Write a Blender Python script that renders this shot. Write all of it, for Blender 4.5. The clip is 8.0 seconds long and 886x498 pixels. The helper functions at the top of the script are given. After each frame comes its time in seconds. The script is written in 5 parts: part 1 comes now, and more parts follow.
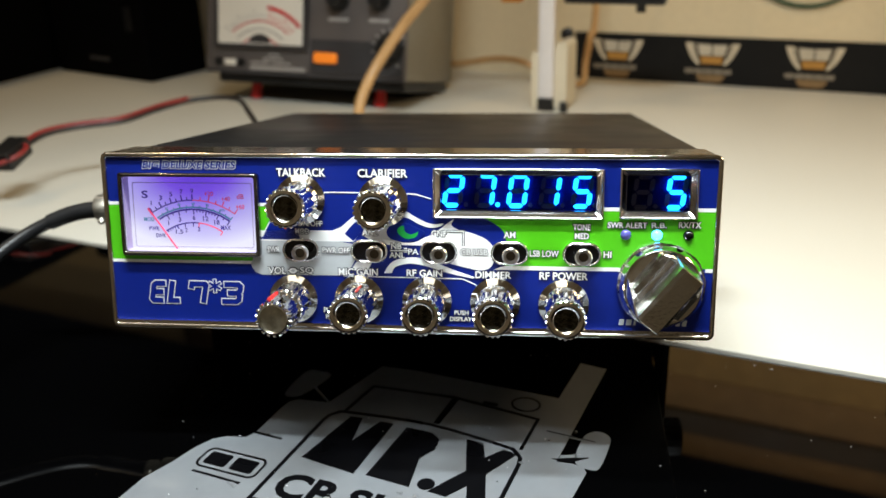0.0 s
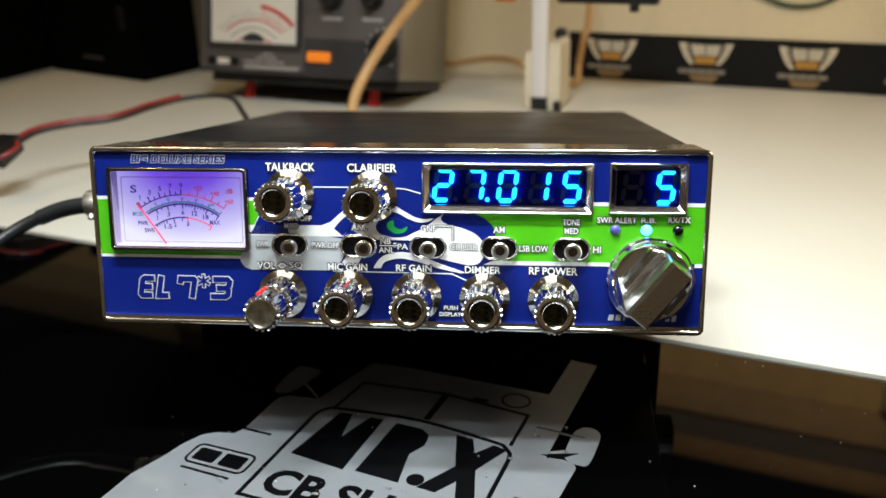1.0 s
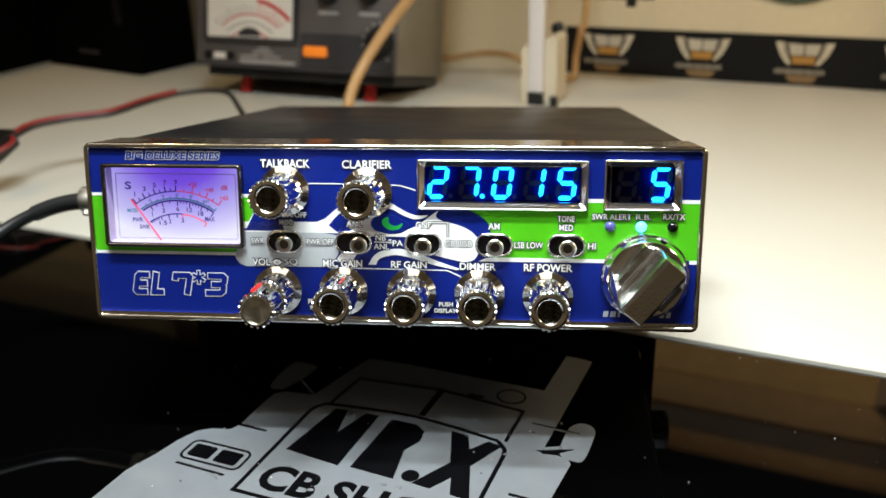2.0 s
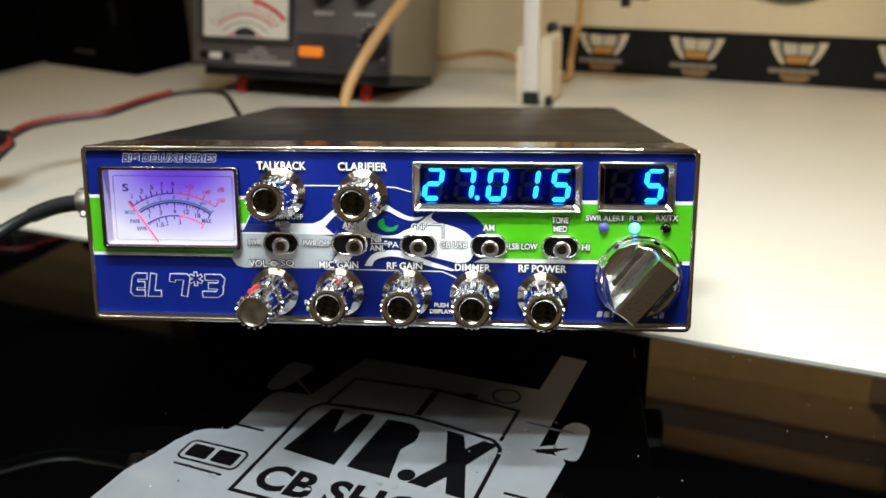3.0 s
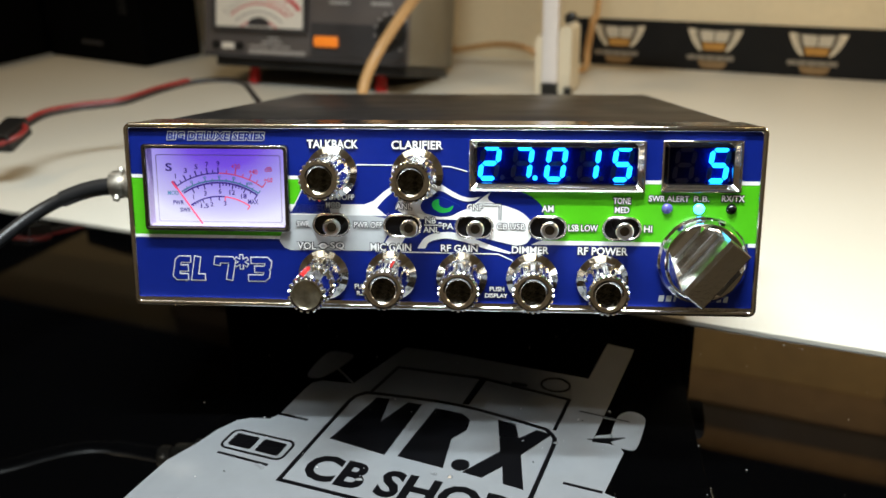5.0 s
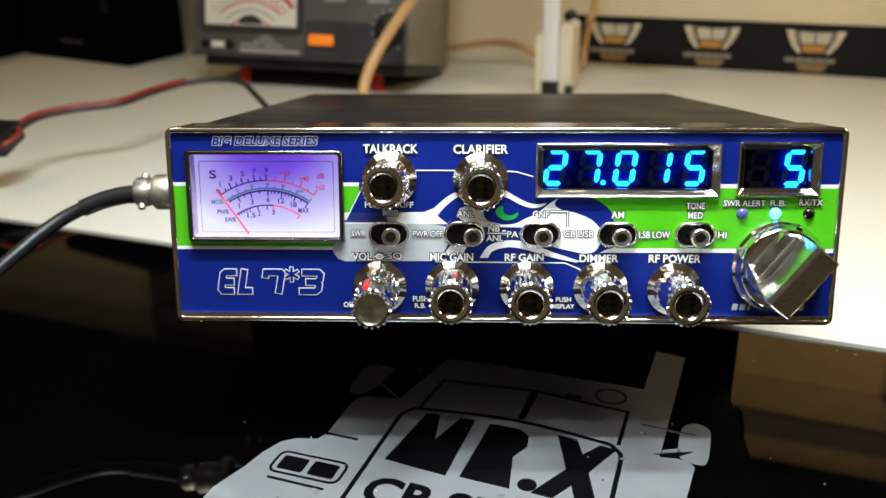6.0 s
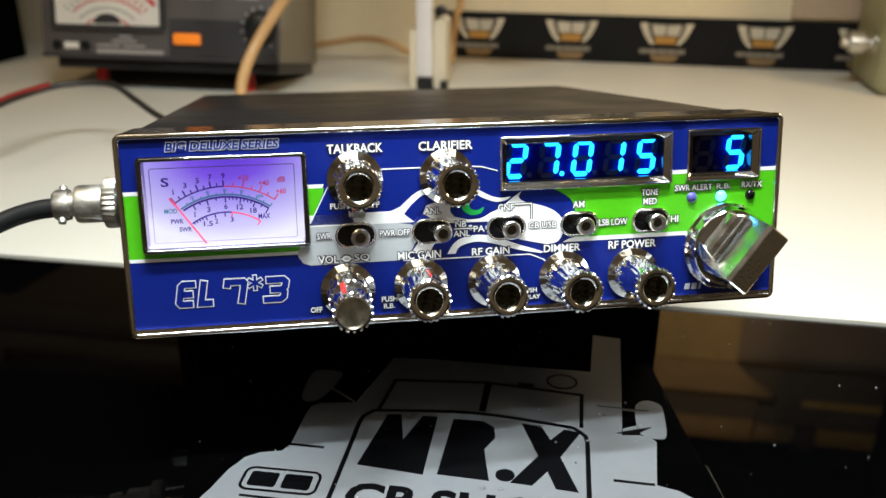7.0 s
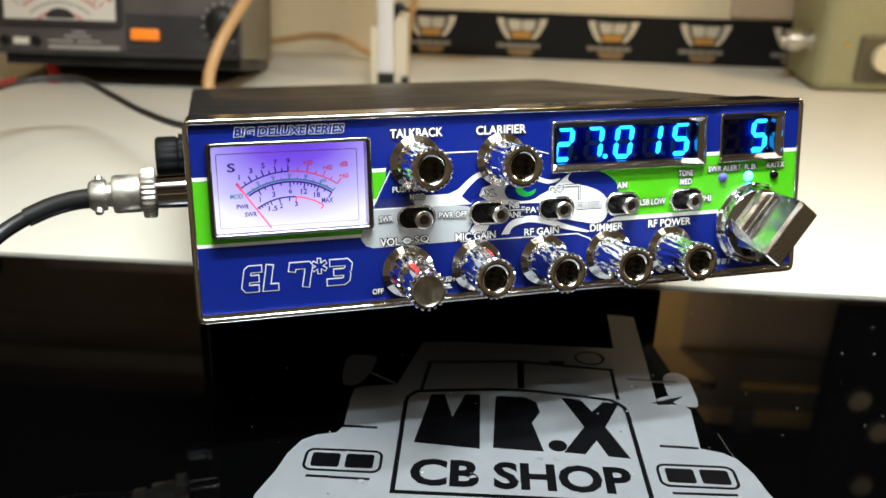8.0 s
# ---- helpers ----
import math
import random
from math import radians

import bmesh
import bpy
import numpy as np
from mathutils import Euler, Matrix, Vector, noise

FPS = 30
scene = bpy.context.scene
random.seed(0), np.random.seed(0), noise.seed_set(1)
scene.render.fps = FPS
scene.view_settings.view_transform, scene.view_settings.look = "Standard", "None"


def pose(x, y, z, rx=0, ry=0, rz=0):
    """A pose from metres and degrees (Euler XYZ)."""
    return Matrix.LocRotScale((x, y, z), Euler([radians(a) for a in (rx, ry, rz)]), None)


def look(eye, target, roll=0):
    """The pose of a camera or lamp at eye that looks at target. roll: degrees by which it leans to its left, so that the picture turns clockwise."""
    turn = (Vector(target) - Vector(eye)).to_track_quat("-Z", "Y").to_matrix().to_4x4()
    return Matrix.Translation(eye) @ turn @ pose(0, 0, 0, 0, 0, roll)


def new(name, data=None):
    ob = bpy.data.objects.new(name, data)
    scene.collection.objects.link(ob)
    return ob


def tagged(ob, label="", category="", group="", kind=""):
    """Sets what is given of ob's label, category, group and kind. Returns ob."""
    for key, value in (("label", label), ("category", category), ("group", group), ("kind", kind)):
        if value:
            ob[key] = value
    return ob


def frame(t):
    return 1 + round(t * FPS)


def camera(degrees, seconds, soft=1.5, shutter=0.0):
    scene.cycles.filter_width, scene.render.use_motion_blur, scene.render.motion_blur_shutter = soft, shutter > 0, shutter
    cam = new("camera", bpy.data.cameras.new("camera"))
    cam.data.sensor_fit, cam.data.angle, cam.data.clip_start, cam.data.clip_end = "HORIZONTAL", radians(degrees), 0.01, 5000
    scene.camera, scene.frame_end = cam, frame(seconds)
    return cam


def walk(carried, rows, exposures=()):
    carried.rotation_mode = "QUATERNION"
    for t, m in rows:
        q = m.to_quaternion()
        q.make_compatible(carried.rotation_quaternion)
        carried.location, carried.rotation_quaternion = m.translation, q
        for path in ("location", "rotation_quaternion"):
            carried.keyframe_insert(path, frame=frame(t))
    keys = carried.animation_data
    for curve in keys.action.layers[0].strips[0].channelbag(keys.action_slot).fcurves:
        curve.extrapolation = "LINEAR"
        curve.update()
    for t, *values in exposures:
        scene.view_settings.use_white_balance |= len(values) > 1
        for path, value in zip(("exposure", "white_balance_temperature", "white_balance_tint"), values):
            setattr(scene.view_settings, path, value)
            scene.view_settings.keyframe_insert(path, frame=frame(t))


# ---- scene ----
cam = camera(53.18, 8.0)
cam.data.dof.use_dof, cam.data.dof.focus_distance, cam.data.dof.aperture_fstop = True, 0.266, 13.5
PATH = [
    (0, (0.0406, -0.2572, 0.1835), (-0.1507, 1.5785, -0.5869), -1.80),
    (0.5, (0.0431, -0.2574, 0.1819), (-0.1467, 1.5774, -0.5910), -1.83),
    (1, (0.0426, -0.2574, 0.1811), (-0.1392, 1.5810, -0.5853), -1.61),
    (1.5, (0.0436, -0.2572, 0.1817), (-0.1363, 1.5786, -0.5914), -1.60),
    (1.7, (0.0434, -0.2568, 0.1816), (-0.1352, 1.5779, -0.5941), -1.59),
    (2.8, (0.0438, -0.2587, 0.1837), (-0.1259, 1.5733, -0.6006), -1.47),
    (3, (0.0439, -0.2589, 0.1838), (-0.1235, 1.5736, -0.5995), -1.55),
    (3.5, (0.0434, -0.2599, 0.1837), (-0.1267, 1.5724, -0.5998), -1.55),
    (4, (0.0430, -0.2598, 0.1831), (-0.1308, 1.5713, -0.6023), -1.57),
    (4.5, (0.0361, -0.2574, 0.1781), (-0.1305, 1.5751, -0.6055), -1.49),
    (5, (0.0231, -0.2537, 0.1752), (-0.1282, 1.5799, -0.6090), -1.28),
    (5.2, (0.0199, -0.2519, 0.1759), (-0.1249, 1.5809, -0.6113), -1.16),
    (6.3, (-0.0194, -0.2371, 0.1727), (0.0132, 1.5995, -0.6183), -0.36),
    (6.5, (-0.0257, -0.2361, 0.1728), (0.1133, 1.5942, -0.6214), 0.58),
    (7, (-0.0471, -0.2369, 0.1733), (0.2478, 1.5726, -0.6260), 0.24),
    (7.5, (-0.0713, -0.2373, 0.1709), (0.3440, 1.5498, -0.6252), 0.51),
    (8, (-0.0931, -0.2383, 0.1706), (0.4003, 1.5300, -0.6228), 1.55),
]
walk(cam, [(t, look(eye, target, roll)) for t, eye, target, roll in PATH], [(0, -0.07), (5.0, -0.05), (6.5, 0.0), (7.5, 0.04), (8.0, 0.2)])

# ---- frames of reference: loose things, the bench along the wall, and the radio, which stands turned on it and tips back ----
DESK = pose(0, 0, 0, 0, 0, -17.3)
BENCH = pose(0, 0, 0, 0, 0, -18.8)
TIP, LEAN, LIFT = 11.28, 0.4, 0.0465
RADIO = pose(0, 0, LIFT, -TIP, LEAN, 0)
MM = 0.001

# ---- light ----
world = bpy.data.worlds.new("room_air")
scene.world = world
world.use_nodes = True
world.node_tree.nodes["Background"].inputs["Color"].default_value = (1.0, 0.86, 0.66, 1)
world.node_tree.nodes["Background"].inputs["Strength"].default_value = 0.02


def area(name, m, sx, sy, watts, colour, spread=180):
    data = bpy.data.lights.new(name, "AREA")
    data.shape, data.size, data.size_y, data.energy, data.color = "RECTANGLE", sx, sy, watts, colour
    data.spread = radians(spread)
    ob = new(name, data)
    ob.matrix_world = m
    return ob


area("work_light", DESK @ look((0.02, -0.048, 0.56), (0.01, -0.02, 0.04)), 0.32, 0.025, 2.9, (0.88, 0.98, 1.0), 112)
area("front_light", DESK @ look((0.02, -0.22, 0.74), (-0.01, 0.0, 0.05)), 0.24, 0.04, 1.1, (0.88, 0.97, 1.0), 115)
area("side_light", DESK @ look((0.60, 0.19, 0.43), (0.15, 0.46, 0.17)), 0.14, 0.14, 2.05, (1.0, 0.74, 0.42))
area("ceiling_light", DESK @ look((-0.2, -0.85, 1.70), (-0.2, -0.85, 0.0)), 1.6, 0.5, 4.4, (1.0, 0.90, 0.68))
for x, y, watts in ((-0.80, -0.10, 4.3), (-0.25, -0.95, 0.4), (0.35, -0.75, 0.4), (0.85, -0.35, 0.4)):
    area("ceiling_spot", DESK @ look((x, y, 1.69), (x * 0.6, y * 0.5, 0.0)), 0.07, 0.07, watts, (1.0, 0.68, 0.31))


# ---- materials ----
def material(name, colour, rough=0.5, metal=0.0, vary=0.08, grain=400.0, blotch=25.0, bump=0.0, coat=0.0, emit=0.0, emit_colour=None, alpha_spec=0.5):
    m = bpy.data.materials.new(name)
    m.use_nodes = True
    t = m.node_tree
    b = t.nodes["Principled BSDF"]
    b.inputs["Roughness"].default_value, b.inputs["Metallic"].default_value = rough, metal
    b.inputs["Coat Weight"].default_value, b.inputs["Coat Roughness"].default_value = coat, 0.05
    b.inputs["Specular IOR Level"].default_value = alpha_spec
    place = t.nodes.new("ShaderNodeTexCoord")
    fine, wide = t.nodes.new("ShaderNodeTexNoise"), t.nodes.new("ShaderNodeTexNoise")
    fine.inputs["Scale"].default_value, wide.inputs["Scale"].default_value = grain, blotch
    fine.inputs["Detail"].default_value = 4.0
    for n in (fine, wide):
        t.links.new(place.outputs["Object"], n.inputs["Vector"])
    both = t.nodes.new("ShaderNodeMath")
    both.operation = "ADD"
    t.links.new(fine.outputs["Fac"], both.inputs[0])
    t.links.new(wide.outputs["Fac"], both.inputs[1])
    ramp = t.nodes.new("ShaderNodeMapRange")
    ramp.inputs["From Min"].default_value, ramp.inputs["From Max"].default_value = 0.7, 1.3
    ramp.inputs["To Min"].default_value, ramp.inputs["To Max"].default_value = 1 - vary, 1 + vary
    t.links.new(both.outputs[0], ramp.inputs["Value"])
    tint = t.nodes.new("ShaderNodeVectorMath")
    tint.operation = "SCALE"
    tint.inputs[0].default_value = colour
    t.links.new(ramp.outputs["Result"], tint.inputs["Scale"])
    t.links.new(tint.outputs["Vector"], b.inputs["Base Color"])
    dull = t.nodes.new("ShaderNodeMapRange")
    dull.inputs["From Min"].default_value, dull.inputs["From Max"].default_value = 0.3, 0.7
    dull.inputs["To Min"].default_value, dull.inputs["To Max"].default_value = rough * 0.8, min(1.0, rough * 1.25)
    t.links.new(wide.outputs["Fac"], dull.inputs["Value"])
    t.links.new(dull.outputs["Result"], b.inputs["Roughness"])
    if bump:
        rise = t.nodes.new("ShaderNodeBump")
        rise.inputs["Strength"].default_value, rise.inputs["Distance"].default_value = bump, 0.0004
        t.links.new(fine.outputs["Fac"], rise.inputs["Height"])
        t.links.new(rise.outputs["Normal"], b.inputs["Normal"])
    if emit:
        b.inputs["Emission Color"].default_value = (*(emit_colour or colour), 1)
        b.inputs["Emission Strength"].default_value = emit
    return m


NAVY = material("navy_print", (0.0032, 0.0130, 0.170), 0.34, vary=0.05, alpha_spec=0.3)
GREEN = material("green_print", (0.075, 0.46, 0.008), 0.35, vary=0.04)
WHITE_INK = material("white_print", (0.80, 0.80, 0.80), 0.4, vary=0.03)
PALE_GREY = material("pale_grey_print", (0.58, 0.57, 0.57), 0.4, vary=0.04)
GREY_INK = material("grey_print", (0.42, 0.44, 0.46), 0.38, vary=0.04)
EYE_GREEN = material("dark_green_print", (0.01, 0.33, 0.05), 0.4, vary=0.04)
SIGN_GREEN = material("bottle_green", (0.006, 0.05, 0.025), 0.5)
TIP_BLACK = material("dark_tip", (0.085, 0.08, 0.064), 0.18, 1.0, vary=0.9, grain=700, blotch=500, bump=0.6)
TIP_GREY = material("dull_tip", (0.52, 0.49, 0.38), 0.34, 1.0, vary=0.3, grain=500, blotch=300)
INK_LINE = material("dark_outline_print", (0.012, 0.012, 0.02), 0.45)
CHROME = material("chrome", (0.86, 0.86, 0.87), 0.07, 1.0, vary=0.03, grain=900, bump=0.03)
BEZEL = material("wavy_chrome", (0.84, 0.84, 0.85), 0.06, 1.0, vary=0.03, grain=420, bump=0.22)
DARK_CHROME = material("smoked_chrome", (0.24, 0.24, 0.25), 0.10, 1.0, vary=0.05)
KNOB_CHROME = material("plated_knob_chrome", (0.93, 0.93, 0.93), 0.075, 1.0, vary=0.05, grain=900, blotch=300, bump=0.07)
GRIP_CHROME = material("brushed_chrome", (0.80, 0.80, 0.79), 0.15, 1.0, vary=0.06, grain=900, blotch=200, bump=0.15)
SATIN = material("satin_chrome", (0.85, 0.85, 0.85), 0.24, 1.0, vary=0.05)
NICKEL = material("satin_nickel", (0.60, 0.57, 0.51), 0.46, 1.0, vary=0.18, grain=700, blotch=150, bump=0.25)
BODY = material("black_enamel", (0.009, 0.0082, 0.0080), 0.36, vary=0.15, grain=1500, bump=0.05, alpha_spec=0.15)
BLACK = material("black_plastic", (0.006, 0.006, 0.0065), 0.38, vary=0.15, bump=0.05)
RUBBER = material("black_rubber", (0.0035, 0.0035, 0.004), 0.6, vary=0.2, bump=0.1, alpha_spec=0.15)
CABINET = material("black_cabinet_paint", (0.0016, 0.0016, 0.0018), 0.85, vary=0.2, bump=0.05, alpha_spec=0.03)
GLOSS_BLACK = material("gloss_black", (0.004, 0.004, 0.005), 0.05, vary=0.1)
WELL = material("mirror_black", (0.004, 0.004, 0.006), 0.03, vary=0.05, alpha_spec=1.0)
GLASS_TOP = material("black_acrylic", (0.0006, 0.0006, 0.0007), 0.03, vary=0.1, grain=250, blotch=8, alpha_spec=0.95)
VINYL = material("pale_grey_vinyl", (0.150, 0.158, 0.170), 0.10, 0.0, vary=0.06, grain=120, blotch=18, bump=0.02, alpha_spec=0.95)
VINYL_BLACK = material("black_vinyl", (0.0015, 0.0015, 0.002), 0.3, alpha_spec=0.15)
LAMINATE = material("white_laminate", (0.615, 0.585, 0.512), 0.42, vary=0.03, grain=700, blotch=4, bump=0.05)
WALL = material("cream_paint", (0.70, 0.60, 0.42), 0.6, vary=0.04, grain=160, blotch=3, bump=0.15)
DIM_WALL = material("pale_grey_paint", (0.60, 0.58, 0.54), 0.7, vary=0.08, grain=100, blotch=3)
CEILING = material("ceiling_paint", (0.78, 0.74, 0.66), 0.8, vary=0.04, grain=100, blotch=2)
FLOOR = material("grey_floor", (0.30, 0.27, 0.23), 0.6, vary=0.2, grain=60, blotch=4)
BANNER = material("black_banner", (0.007, 0.007, 0.0075), 0.7, vary=0.15, alpha_spec=0.2)
BOARD = material("brown_board", (0.48, 0.36, 0.26), 0.55, vary=0.03, grain=150, blotch=5)
PALE = material("cream_ink", (0.60, 0.53, 0.41), 0.5, vary=0.08)
PALE_DIM = material("dim_cream_ink", (0.52, 0.47, 0.38), 0.5, vary=0.15)
GOLD = material("gold_ink", (0.42, 0.21, 0.04), 0.45, vary=0.1)
TUNER = material("grey_enamel", (0.100, 0.086, 0.084), 0.45, vary=0.08, grain=900, bump=0.08)
TUNER_SIDE = material("olive_grey_case", (0.20, 0.18, 0.14), 0.5, vary=0.08, bump=0.08)
TUNER_DARK = material("charcoal_panel", (0.035, 0.033, 0.036), 0.45, vary=0.1)
PAPER = material("meter_paper", (0.72, 0.68, 0.62), 0.6, vary=0.03)
LEGEND = material("grey_legend", (0.34, 0.32, 0.31), 0.5)
ORANGE = material("orange_lamp", (0.85, 0.22, 0.02), 0.3, emit=0.35)
ORANGE_TAG = material("orange_plastic", (0.6, 0.22, 0.02), 0.4)
RED = material("red_plastic", (0.45, 0.012, 0.01), 0.35)
RED_INK = material("red_ink", (0.55, 0.03, 0.04), 0.5)
TAN = material("tan_jacket", (0.50, 0.29, 0.12), 0.4, vary=0.1, blotch=40)
RED_WIRE = material("red_wire", (0.21, 0.017, 0.015), 0.4, vary=0.1)
BLACK_WIRE = material("black_wire", (0.016, 0.013, 0.012), 0.4)
GREY_CABLE = material("charcoal_cable", (0.012, 0.012, 0.013), 0.45, vary=0.1, alpha_spec=0.3)
WHITE_ARM = material("white_plastic", (0.74, 0.70, 0.70), 0.35, vary=0.03)
IVORY_ARM = material("cream_plastic", (0.66, 0.58, 0.44), 0.4, vary=0.04)
OLIVE = material("olive_enamel", (0.30, 0.285, 0.16), 0.42, vary=0.07, grain=300, bump=0.06)
OLIVE_DARK = material("olive_shade_panel", (0.10, 0.085, 0.05), 0.5)
CAPTION = material("dim_caption_ink", (0.21, 0.185, 0.15), 0.5)
BADGE = material("brown_gold_ink", (0.20, 0.125, 0.055), 0.5, vary=0.2)
RAIL = material("brown_rail", (0.15, 0.12, 0.09), 0.5)
WARM_LIT_WALL = material("warm_lit_wall", (0.70, 0.48, 0.20), 0.5, vary=0.1, grain=60, blotch=8)
GOLD_WOOD = material("golden_wood", (0.92, 0.58, 0.14), 0.45, vary=0.15, grain=60, blotch=12)
SHADED_WOOD = material("shaded_wood", (0.09, 0.062, 0.038), 0.5, vary=0.15, grain=60, blotch=10)
WALL_WOOD = material("brown_board_paint", (0.56, 0.37, 0.18), 0.55, vary=0.12, grain=60, blotch=10)
IVORY = material("ivory_plastic", (0.66, 0.58, 0.42), 0.4)
BRASS = material("brass", (0.85, 0.6, 0.18), 0.25, 1.0)
LIT = material("lit_segment", (0.01, 0.10, 0.3), 0.4, emit=16.0, emit_colour=(0.012, 0.42, 1.0))
UNLIT = material("unlit_segment", (0.58, 0.56, 0.72), 0.6, alpha_spec=0.1)
# the backing is coloured blue to give the glow round the lit segments
HALO_BLUE = material("halo_blue_backing", (0.008, 0.012, 0.26), 0.7, alpha_spec=0.05)
LED_ON = material("lit_blue_lens", (0.1, 0.5, 1.0), 0.2, emit=4.0, emit_colour=(0.08, 0.44, 1.0))
LED_VIOLET = material("violet_lens", (0.09, 0.09, 0.34), 0.15)
# violet in this colour stands in for backlight on the white side walls
DIAL_WALL = material("backlit_violet_wall", (0.40, 0.34, 0.52), 0.45)
DIAL_BLUE = material("dial_blue_ink", (0.04, 0.26, 0.42), 0.5)
# dark and red inks glow to stand in for the backlight behind them
DIAL_DARK = material("dial_dark_ink", (0.02, 0.008, 0.15), 0.5, emit=0.12, emit_colour=(0.14, 0.05, 1.0), alpha_spec=0.1)
DIAL_RED = material("dial_red_ink", (0.75, 0.06, 0.16), 0.5, emit=0.22, emit_colour=(0.9, 0.08, 0.2))


def backlit_dial():
    """Translucent meter scale; an emission ramp paints in the violet lamp above it."""
    m = bpy.data.materials.new("backlit_dial")
    m.use_nodes = True
    t = m.node_tree
    b = t.nodes["Principled BSDF"]
    b.inputs["Base Color"].default_value, b.inputs["Roughness"].default_value = (0.07, 0.06, 0.085, 1), 0.5
    place, far, size = t.nodes.new("ShaderNodeTexCoord"), t.nodes.new("ShaderNodeVectorMath"), t.nodes.new("ShaderNodeVectorMath")
    far.operation, size.operation = "MULTIPLY_ADD", "LENGTH"
    far.inputs[1].default_value, far.inputs[2].default_value = (1.25, 0.0, 1.0), (-0.66, 0.0, -1.06)
    t.links.new(place.outputs["Generated"], far.inputs[0])
    t.links.new(far.outputs["Vector"], size.inputs[0])
    ramp = t.nodes.new("ShaderNodeValToRGB")
    e = ramp.color_ramp.elements
    e[0].position, e[0].color = 0.0, (0.085, 0.025, 0.62, 1)
    e[1].position, e[1].color = 1.0, (0.86, 0.87, 1.0, 1)
    for at, colour in ((0.33, (0.19, 0.08, 0.80, 1)), (0.58, (0.38, 0.31, 0.90, 1)), (0.84, (0.60, 0.57, 0.95, 1))):
        e.new(at).color = colour
    t.links.new(size.outputs["Value"], ramp.inputs["Fac"])
    t.links.new(ramp.outputs["Color"], b.inputs["Emission Color"])
    b.inputs["Emission Strength"].default_value = 0.95
    return m


DIAL = backlit_dial()


def clear_pane(name="clear_cover", tint=(1.0, 1.0, 1.0), ior=1.35):
    """Clear or smoked cover: lets light through and mirrors a little."""
    m = bpy.data.materials.new(name)
    m.use_nodes = True
    t = m.node_tree
    clear, gloss, mix, fres = (t.nodes.new(k) for k in ("ShaderNodeBsdfTransparent", "ShaderNodeBsdfGlossy", "ShaderNodeMixShader", "ShaderNodeFresnel"))
    gloss.inputs["Roughness"].default_value = 0.04
    fres.inputs["IOR"].default_value = ior
    clear.inputs["Color"].default_value = (*tint, 1)
    t.links.new(fres.outputs[0], mix.inputs[0])
    t.links.new(clear.outputs[0], mix.inputs[1])
    t.links.new(gloss.outputs[0], mix.inputs[2])
    t.links.new(mix.outputs[0], t.nodes["Material Output"].inputs["Surface"])
    return m


CLEAR = clear_pane()
SMOKE = clear_pane("smoked_cover", (0.52, 0.52, 0.56), 1.2)


# ---- building helpers ----
def part(name, bm, mat, parent=None, label="", m=None, smooth=False):
    bmesh.ops.recalc_face_normals(bm, faces=bm.faces)
    me = bpy.data.meshes.new(name)
    bm.to_mesh(me)
    bm.free()
    me.materials.append(mat)
    if smooth:
        me.shade_smooth()
        me.set_sharp_from_angle(angle=radians(32))
    ob = new(name, me)
    ob.parent = parent
    if m is not None:
        ob.matrix_local = m
    if label:
        ob["label"] = label
    return ob


def thing(name, m, label, category, group="", kind=""):
    ob = new(name)
    ob.empty_display_size = 0.02
    ob.matrix_world = m
    return tagged(ob, label, category, group, kind)


def box(x0, x1, y0, y1, z0, z1, bevel=0.0, segs=2):
    bm = bmesh.new()
    bmesh.ops.create_cube(bm, size=1.0)
    for v in bm.verts:
        v.co = Vector(((x0 + x1) / 2 + v.co.x * (x1 - x0), (y0 + y1) / 2 + v.co.y * (y1 - y0), (z0 + z1) / 2 + v.co.z * (z1 - z0)))
    if bevel:
        bmesh.ops.bevel(bm, geom=list(bm.edges), offset=bevel, segments=segs, affect="EDGES", profile=0.5)
    return bm


def prism(points, low, high, plane="xz"):
    """A flat outline given thickness: in the face plane (xz, thickness along y) or on the desk (xy, thickness along z)."""
    bm = bmesh.new()

    def at(p, d):
        return (p[0], d, p[1]) if plane == "xz" else (p[0], p[1], d)

    a = [bm.verts.new(at(p, low)) for p in points]
    b = [bm.verts.new(at(p, high)) for p in points]
    bm.faces.new(a)
    bm.faces.new(b)
    for i in range(len(points)):
        j = (i + 1) % len(points)
        bm.faces.new((a[i], a[j], b[j], b[i]))
    return bm


def curve(points, closed=False, steps=6):
    """A smooth line through a few points."""
    out, n = [], len(points)
    for i in range(n if closed else n - 1):
        if closed:
            p = [Vector(points[(i + k) % n]) for k in (-1, 0, 1, 2)]
        else:
            p = [Vector(points[min(max(i + k, 0), n - 1)]) for k in (-1, 0, 1, 2)]
        for s in range(steps):
            u = s / steps
            out.append(0.5 * (2 * p[1] + (p[2] - p[0]) * u + (2 * p[0] - 5 * p[1] + 4 * p[2] - p[3]) * u * u + (3 * p[1] - p[0] - 3 * p[2] + p[3]) * u ** 3))
    if not closed:
        out.append(Vector(points[-1]))
    return out


